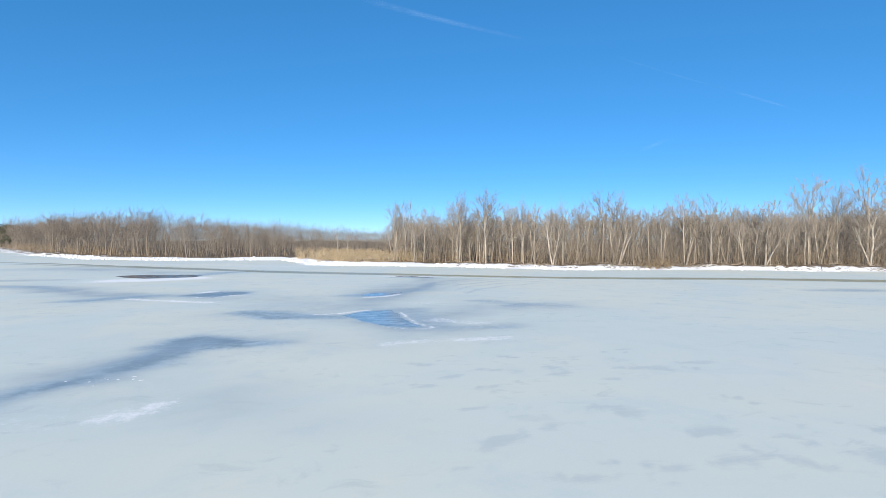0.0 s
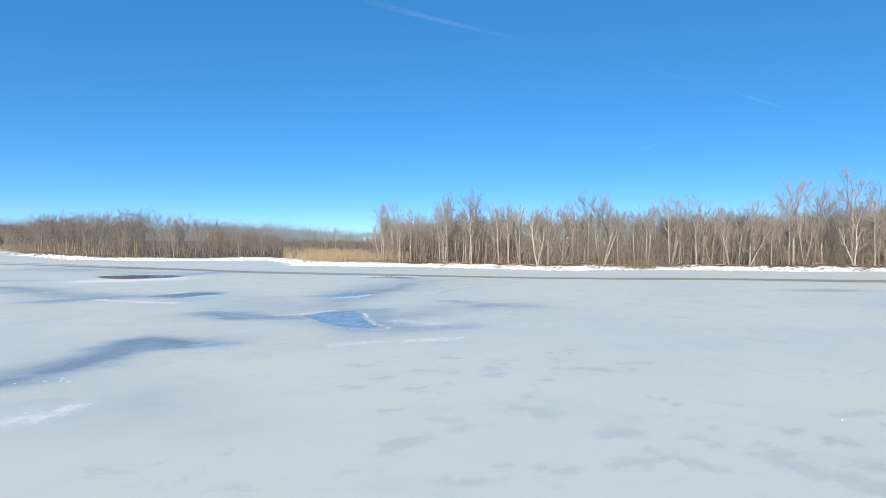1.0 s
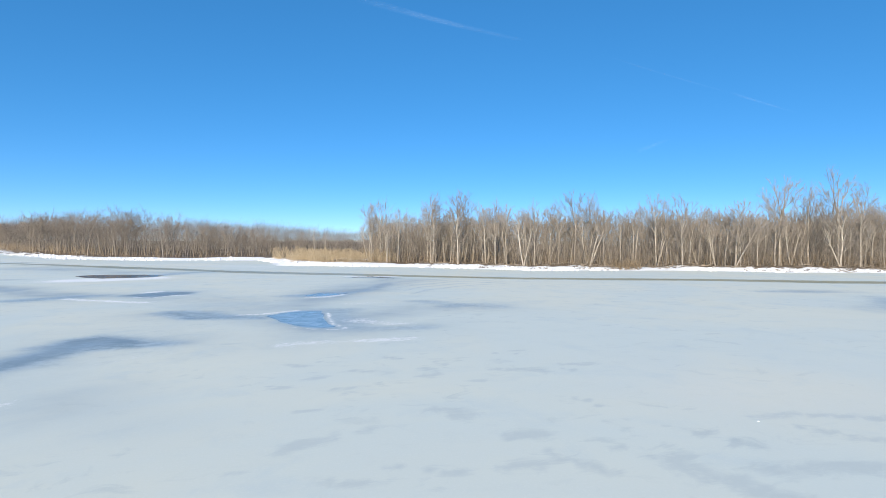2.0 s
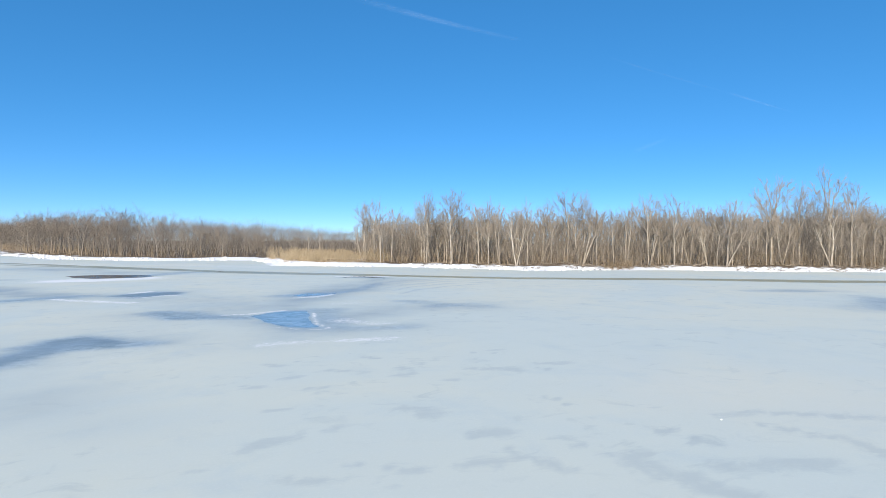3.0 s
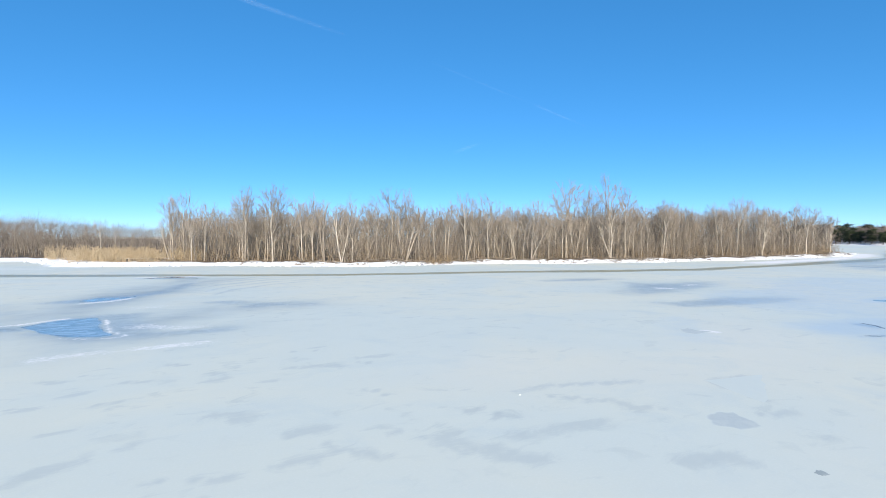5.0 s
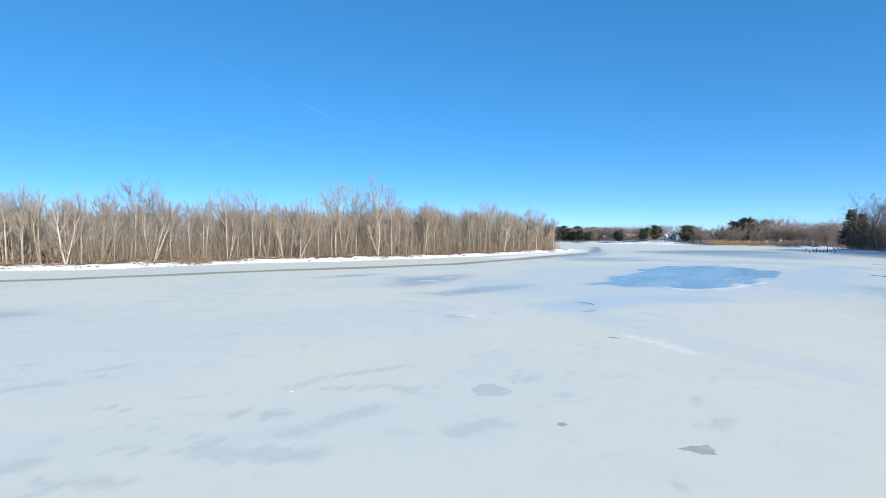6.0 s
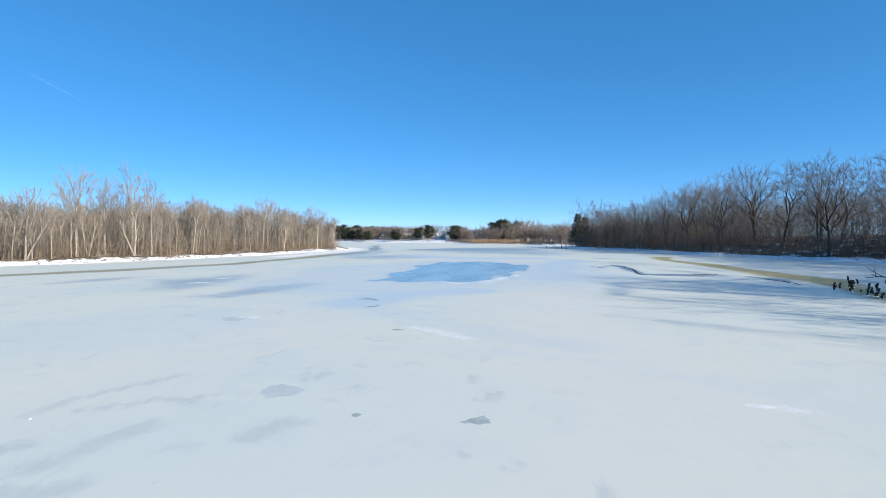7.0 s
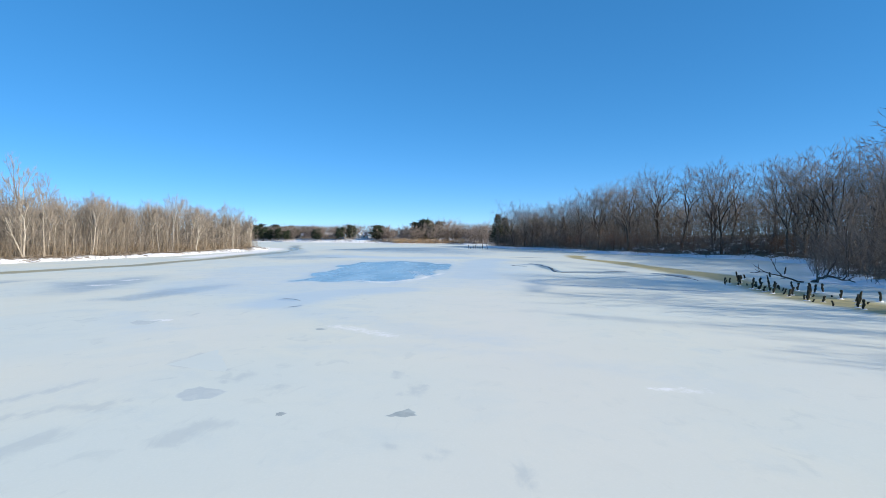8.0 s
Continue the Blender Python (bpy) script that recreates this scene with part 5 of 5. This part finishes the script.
for k in range(9):
    made = copy_thing(stumps[k % 4], pose(172 + 0.7 * (k % 2), -9 - 0.75 * k, 0, 0, 0, 40 * k) @ Matrix.Diagonal((1.1, 1.1, 1.2 if k % 3 else 1.9, 1)))
    tagged(made, "tall dark timber post of a far landing stage", group="posts of the far landing stage")


def log(name, pts, girth, mat, label, forks=0, seed=1):
    r = np.random.RandomState(seed)
    pts = np.array(pts, float)
    u = np.linspace(0, 1, 12)
    line = np.stack([np.interp(u, np.linspace(0, 1, len(pts)), pts[:, c]) for c in range(3)], 1) + r.normal(size=(12, 3)) * girth * 0.35
    bits = [tube(line, np.linspace(girth, girth * 0.25, 12), 7)]
    for k in range(forks):
        i = r.randint(3, 11)
        limb = bough(line[i], turned(line[-1] - line[0], r.uniform(25, 65), r) + np.array([0, 0, 0.35]), np.linalg.norm(pts[-1] - pts[0]) * r.uniform(0.15, 0.4), r, 5, 0.3, 0.2)
        bits.append(tube(limb, np.linspace(girth * 0.45, 0.012, 6), 5))
    return tagged(link(name, arrays_mesh(name, *joined(*bits), True), mat), label, "log")


log("fallen_tree", [(53.2, -33.5, 0.0), (53.9, -32.5, 0.3), (54.4, -31.8, 0.62), (54.9, -30.9, 0.85), (55.4, -29.9, 0.72)], 0.085, BARK_DARK, "dark fallen branch arching out over the ice", 4, 21)
log("fallen_limb", [(54.1, -32.2, 0.4), (54.4, -31.8, 1.0), (54.5, -31.5, 1.6), (54.6, -31.3, 2.2)], 0.06, BARK_DARK, "dark upright limb of the fallen branch", 3, 22)
log("fallen_log", [(53.6, -34.5, 0.0), (53.3, -34.9, 0.35), (52.9, -35.4, 0.62), (52.4, -36, 0.45), (51.6, -37, 0.2)], 0.16, BARK_DARK, "thick dark bent trunk lying at the ice edge", 3, 23)
log("dead_sapling", [(53.3, -34.8, 0.0), (53.3, -34.8, 1.0), (53.4, -34.6, 2.6)], 0.09, BARK_DARK, "dark dead sapling leaning beside the bent trunk", 4, 24)
log("broken_limb", [(52.9, -35.3, 0.55), (52.8, -35.5, 1.1), (52.6, -35.9, 2.0)], 0.09, BARK_DARK, "dark broken limb rising from the bent trunk", 3, 25)
for k in range(18):
    x = 24 + k * 8.2 + rng.uniform(-2, 2)
    line = scatter(rng, (x - 4, x + 4, 46, 110), 1, 0.1, north_edge(4.0, 7.5))
    if len(line):
        x, y = line[0]
        z = float(ground_height(np.array([x]), np.array([y]))[0])
        a, size = rng.uniform(-0.9, 0.5), rng.uniform(1.0, 3.2)
        log("driftwood_log", [(x, y, z + 0.1), (x + size * 0.5 * math.cos(a), y + size * 0.5 * math.sin(a), z + 0.18), (x + size * math.cos(a), y + size * math.sin(a), z + rng.uniform(0.1, 0.7))],
            rng.uniform(0.06, 0.13), DRIFT, "weathered pale driftwood log on the snowy bank", 3, 300 + k)["group"] = "driftwood on the north bank"


# ---- things frozen into the ice ----
def ice_top(x, y):
    return (lumps(x, y, 9.0) - 0.5) * 0.03


def floe(x, y, w, d, turn, seed, mat=SLAB, label="grey angular slab of older ice frozen flush", corners=5, outline=None, rim=0.16):
    """A thin slab with a broken outline, whose rim lies flush and clouds over into the ice round it."""
    r = np.random.RandomState(seed)
    if outline is None:
        a = np.linspace(0, 6.28, corners, endpoint=False) + r.uniform(-0.3, 0.3, corners) + radians(turn)
        outline = [(x + w / 2 * math.cos(t) * r.uniform(0.75, 1.1), y + d / 2 * math.sin(t) * r.uniform(0.75, 1.1)) for t in a]
    ring = [np.array(p, float) for p in outline]
    edge = np.array([p + (q - p) * f + r.normal(size=2) * (0.0 if f == 0 else 0.03 * min(w, 1)) for p, q in zip(ring, ring[1:] + ring[:1]) for f in (0, 0.25, 0.5, 0.75)])
    if np.sum(edge[:, 0] * np.roll(edge[:, 1], -1) - edge[:, 1] * np.roll(edge[:, 0], -1)) < 0:
        edge = edge[::-1]
    heart, n = edge.mean(0), len(edge)
    rows = [edge + (edge - heart) * k for k in (rim * 0.6, rim * 0.6, rim * 0.6, 0.0, -rim, -0.6)] + [heart[None]]
    flat = np.concatenate(rows)
    z = ice_top(flat[:, 0], flat[:, 1]) + np.concatenate([np.full(n, -0.06), np.full(5 * n + 1, 0.001)])
    quads = [(a * n + k, a * n + (k + 1) % n, (a + 1) * n + (k + 1) % n, (a + 1) * n + k) for a in (0, 2, 3, 4) for k in range(n)]
    tris = [(5 * n + k, 5 * n + (k + 1) % n, 6 * n) for k in range(n)]
    me = arrays_mesh("ice_slab", np.column_stack([flat - (x, y), z]), quads, True, tris)
    give(me, "core", np.concatenate([np.zeros(3 * n), np.full(n, 0.45), np.ones(2 * n + 1)]))
    ob = link("ice_slab", me, mat)
    ob.matrix_basis = pose(x, y, 0)
    return tagged(ob, label, "ice slab", "slabs frozen into the ice")


SLABS = [(28.4, 4.5, 0.5, 0.6, 0, 5), (17.2, 2.9, 0.32, 0.3, 0, 5)]
for k, (x, y, w, d, turn, corners) in enumerate(SLABS):
    floe(x, y, w, d, turn, 400 + k, corners=corners)
floe(17.3, 0.2, 1, 1, 0, 420, outline=[(17.08, 0.50), (17.62, -0.02), (17.12, -0.24), (17.02, 0.12)])
floe(30, 13.3, 1, 1, 0, 423, SLAB_PALE, "pale grey slab of older ice frozen flush", outline=[(29.4, 13.2), (29.8, 13.7), (30.7, 13.9), (30.4, 13.1), (30.7, 12.7), (29.5, 12.7)])
floe(18.8, 5.4, 1, 1, 0, 421, SLAB_PALE, "pale grey slab of older ice frozen flush", outline=[(18.1, 5.55), (18.5, 5.95), (19.05, 6.0), (19.4, 5.75), (19.15, 5.2), (18.95, 4.85), (18.3, 5.0)])
floe(22.3, 7.0, 1, 1, 0, 422, SLAB_FAINT, "faint triangular slab of ice frozen flush", outline=[(21.9, 7.8), (24.0, 7.2), (22.6, 6.5), (21.1, 5.8)])


slot = floe(-17, 74, 1, 1, 0, 530, WATER, "long slot of open water in the ice mirroring the trees", rim=0.01, outline=[(-21.6, 74.6), (-20.2, 76), (-18.3, 76.6), (-15.6, 76), (-13, 75.3), (-11.2, 72.6), (-11.9, 70.4), (-14.5, 69.6), (-17, 69.2), (-19.6, 71.3)])
slot.name, slot["category"], slot["group"] = "open_slot", "open water", ""


def lead(pts, wide, seed, mat=WATER, waver=0.35, label="narrow dark crack of open water in the ice"):
    """A narrow crack of open dark water, wavering and tapered at both ends."""
    r = np.random.RandomState(seed)
    pts = np.array(pts, float)
    u, n = np.linspace(0, 1, 28), len(pts)
    line = np.stack([np.interp(u, np.linspace(0, 1, n), pts[:, c]) for c in range(2)], 1) + r.normal(size=(28, 2)) * wide * waver
    way = np.gradient(line, axis=0)
    side = np.column_stack([-way[:, 1], way[:, 0]]) / (np.linalg.norm(way, axis=1, keepdims=True) + 1e-9)
    half = wide / 2 * np.sin(np.pi * np.clip(u, 0.03, 0.97))[:, None] ** 0.6 * r.uniform(0.6, 1.4, (28, 1))
    z = ((lumps(line[:, 0], line[:, 1], 9.0) - 0.5) * 0.03 + 0.006)[:, None]
    low = np.full((28, 1), -0.05)
    rows = [np.hstack([line + side * half, low]), np.hstack([line + side * half, z]), np.hstack([line - side * half, z]), np.hstack([line - side * half, low])]
    quads = [(a * 28 + i, a * 28 + i + 1, (a + 1) * 28 + i + 1, (a + 1) * 28 + i) for a in range(3) for i in range(27)]
    ob = link("ice_crack", arrays_mesh("ice_crack", np.concatenate(rows), quads), mat)
    return tagged(ob, label, "crack", "cracks in the ice")


for k, (pts, wide) in enumerate([([(86.5, -14), (80.3, -15), (66.2, -13.9), (64.5, -17), (64.6, -21)], 0.42), ([(67.4, -19.8), (67.6, -22.5)], 0.4), ([(62, -24.5), (59, -25.3), (55, -25)], 0.3), ([(11, 64.9), (13.4, 66), (15.8, 62.7)], 0.7), ([(81, -10.5), (77, -12.2)], 0.35)]):
    lead(pts, wide, 600 + k)
for k, (pts, wide) in enumerate([([(110, -14), (106, -21)], 1.2), ([(39.8, 9.6), (39.4, 8.7), (38.6, 8.1)], 0.16), ([(35.5, 8.0), (36.1, 7.5)], 0.18)]):
    tagged(lead(pts, wide, 620 + k, WET_ICE, 0.05, "dark wet streak of thin glossy ice"), category="wet ice", group="wet streaks on the ice").name = "wet_streak"
for k in range(9):
    x, y = rng.uniform(-7.3, -4.9), rng.uniform(19.2, 20.4)
    chip = floe(x, y, rng.uniform(0.05, 0.2), rng.uniform(0.05, 0.15), rng.uniform(0, 180), 540 + k, SNOW, "small white chip of broken ice on the thaw streak", 5, rim=0.3)
    tagged(chip, group="chips of broken ice").name = "ice_chip"


def ice_lump(x, y, size, seed):
    r = np.random.RandomState(seed)
    bm = bmesh.new()
    bmesh.ops.create_icosphere(bm, subdivisions=2, radius=size)
    for v in bm.verts:
        v.co = Vector((v.co.x * 1.2, v.co.y, max(v.co.z * 0.6, -0.02))) * r.uniform(0.75, 1.15)
    ob = part("ice_chip", bm, SNOW, None)
    ob.matrix_basis = pose(x, y, float(ice_top(x, y)))
    return tagged(ob, "small white lump of ice on the frozen river", "ice slab", "chips of broken ice")


ice_lump(15.8, 10.05, 0.03, 560)


def litter_bits(places, seed):
    """Fallen sticks and bark on the snow of the bank."""
    r = np.random.RandomState(seed)
    m = len(places)
    z = ground_height(places[:, 0], places[:, 1]) + 0.04
    a, size = r.uniform(0, 6.28, m), r.uniform(0.1, 1.1, m)
    foot = np.column_stack([places, z])
    tip = foot + np.column_stack([np.cos(a) * size, np.sin(a) * size, r.uniform(-0.05, 0.35, m) * size])
    g = r.uniform(0.012, 0.06, m)
    ob = link("fallen_sticks", arrays_mesh("fallen_sticks", *sticks(foot, tip, g, g * 0.5, 4)), STEM_STUFF)
    return tagged(ob, "fallen sticks and bark scattered on the snowy bank", "sticks", kind="stuff")


litter_bits(strew(rng, (26, 186, 46, 118), 3000, lambda x, y: (lambda n: (n > 0.8) & (n < 8.5) & (lumps(x, y, 3.0) + 0.04 * n > 0.62))(inside(x, y, NORTH))), 41)


def snow_lumps(places, seed):
    """Broken crusts of snow and shore ice, low faceted lumps in one mesh."""
    r = np.random.RandomState(seed)
    m = len(places)
    z = np.maximum(ground_height(places[:, 0], places[:, 1]), 0.0) - 0.04
    foot = np.column_stack([places, z])
    turn, size, high = r.uniform(0, 6.28, m), r.uniform(0.15, 0.75, m), r.uniform(0.08, 0.3, m)
    ring = []
    for k in range(5):
        a, g = turn + k * 1.2566, size * r.uniform(0.55, 1.2, m)
        ring.append(foot + np.column_stack([np.cos(a) * g, np.sin(a) * g * 0.7, np.zeros(m)]))
    for k in range(5):
        a, g = turn + 0.3 + k * 1.2566, size * r.uniform(0.3, 0.7, m)
        ring.append(foot + np.column_stack([np.cos(a) * g, np.sin(a) * g * 0.7, high * r.uniform(0.6, 1.2, m)]))
    ring.append(foot + np.column_stack([np.zeros((m, 2)), high]))
    verts = np.stack(ring, 1).reshape(-1, 3)
    base = np.arange(m)[:, None, None] * 11
    quads = np.array([[k, (k + 1) % 5, 5 + (k + 1) % 5, 5 + k] for k in range(5)])
    tops = np.array([[5 + k, 5 + (k + 1) % 5, 10] for k in range(5)])
    ob = link("snow_crusts", arrays_mesh("snow_crusts", verts, (base + quads[None]).reshape(-1, 4), False, (base + tops[None]).reshape(-1, 3)), SNOW)
    return tagged(ob, "broken white crusts of snow along the ice edge", "snow", kind="stuff")


snow_lumps(strew(rng, (10, 186, 46, 112), 1500, lambda x, y: (lambda n: (n > -0.9) & (n < 2.2) & (lumps(x, y, 5.0) > 0.42))(land(x, y)[0])), 61)
snow_lumps(strew(rng, (-75, 14, 92, 180), 450, lambda x, y: (lambda n: (n > -0.9) & (n < 3.0) & (lumps(x, y, 5.0) > 0.36))(land(x, y)[0])), 62)


# ---- contrails ----
def contrail(az0, el0, az1, el1, width, strength, bow, label):
    """A thin ribbon of ice cloud high up, between two directions in degrees."""
    far, cols, rows = 4300.0, 40, 4
    verts = []
    for i in range(cols + 1):
        f = i / cols
        a, e = radians(az0 + (az1 - az0) * f), radians(el0 + (el1 - el0) * f + bow * math.sin(math.pi * f))
        for j in range(rows + 1):
            e2 = e + radians(width) * (j / rows - 0.5) * (1.0 - 0.55 * f)
            verts.append((far * math.sin(a) * math.cos(e2), far * math.cos(a) * math.cos(e2), far * math.sin(e2)))
    quads = [(i * 5 + j, i * 5 + j + 1, i * 5 + j + 6, i * 5 + j + 5) for i in range(cols) for j in range(rows)]
    me = arrays_mesh("contrail", verts, quads)
    side = np.tile(np.sin(np.linspace(0, math.pi, rows + 1)), cols + 1)
    along = np.repeat(np.sin(np.linspace(0.12, math.pi - 0.12, cols + 1)), rows + 1)
    give(me, "veil", side * along * strength)
    ob = link("contrail", me, CONTRAIL)
    ob.visible_shadow = False
    return tagged(ob, label, "contrail", "contrails", "structure")


def contrail_material():
    m, nt, b = material("contrail", 1.0, 0.0)
    nt.nodes.remove(b)
    n = noise_tex(nt, coords(nt), 0.012, 5.0, 0.6)
    a = maths(nt, "MULTIPLY", attribute(nt, "veil"), ramp(nt, n, 0.25, 0.65, 0.35, 1.0))
    clear, cloud, blend = nt.nodes.new("ShaderNodeBsdfTransparent"), nt.nodes.new("ShaderNodeBsdfTranslucent"), nt.nodes.new("ShaderNodeMixShader")
    cloud.inputs["Color"].default_value = (0.95, 0.96, 1.0, 1)
    white = nt.nodes.new("ShaderNodeBsdfDiffuse")
    white.inputs["Color"].default_value = (0.95, 0.96, 1.0, 1)
    both = nt.nodes.new("ShaderNodeAddShader")
    nt.links.new(cloud.outputs[0], both.inputs[0])
    nt.links.new(white.outputs[0], both.inputs[1])
    nt.links.new(a, blend.inputs[0])
    nt.links.new(clear.outputs[0], blend.inputs[1])
    nt.links.new(both.outputs[0], blend.inputs[2])
    nt.links.new(blend.outputs[0], nt.nodes["Material Output"].inputs["Surface"])
    return m


CONTRAIL = contrail_material()
contrail(6.5, 23.9, 24, 20.2, 0.8, 0.036, 0.1, "faint white aircraft trail in the blue sky")
contrail(43.7, 13.7, 49, 11.3, 0.3, 0.03, 0.0, "short faint aircraft trail")
contrail(33, 18, 43.7, 13.7, 0.25, 0.015, 0.0, "very faint aircraft trail")
contrail(35.4, 8.9, 38.4, 9.9, 0.6, 0.02, 0.0, "faint white wisp of an old aircraft trail")
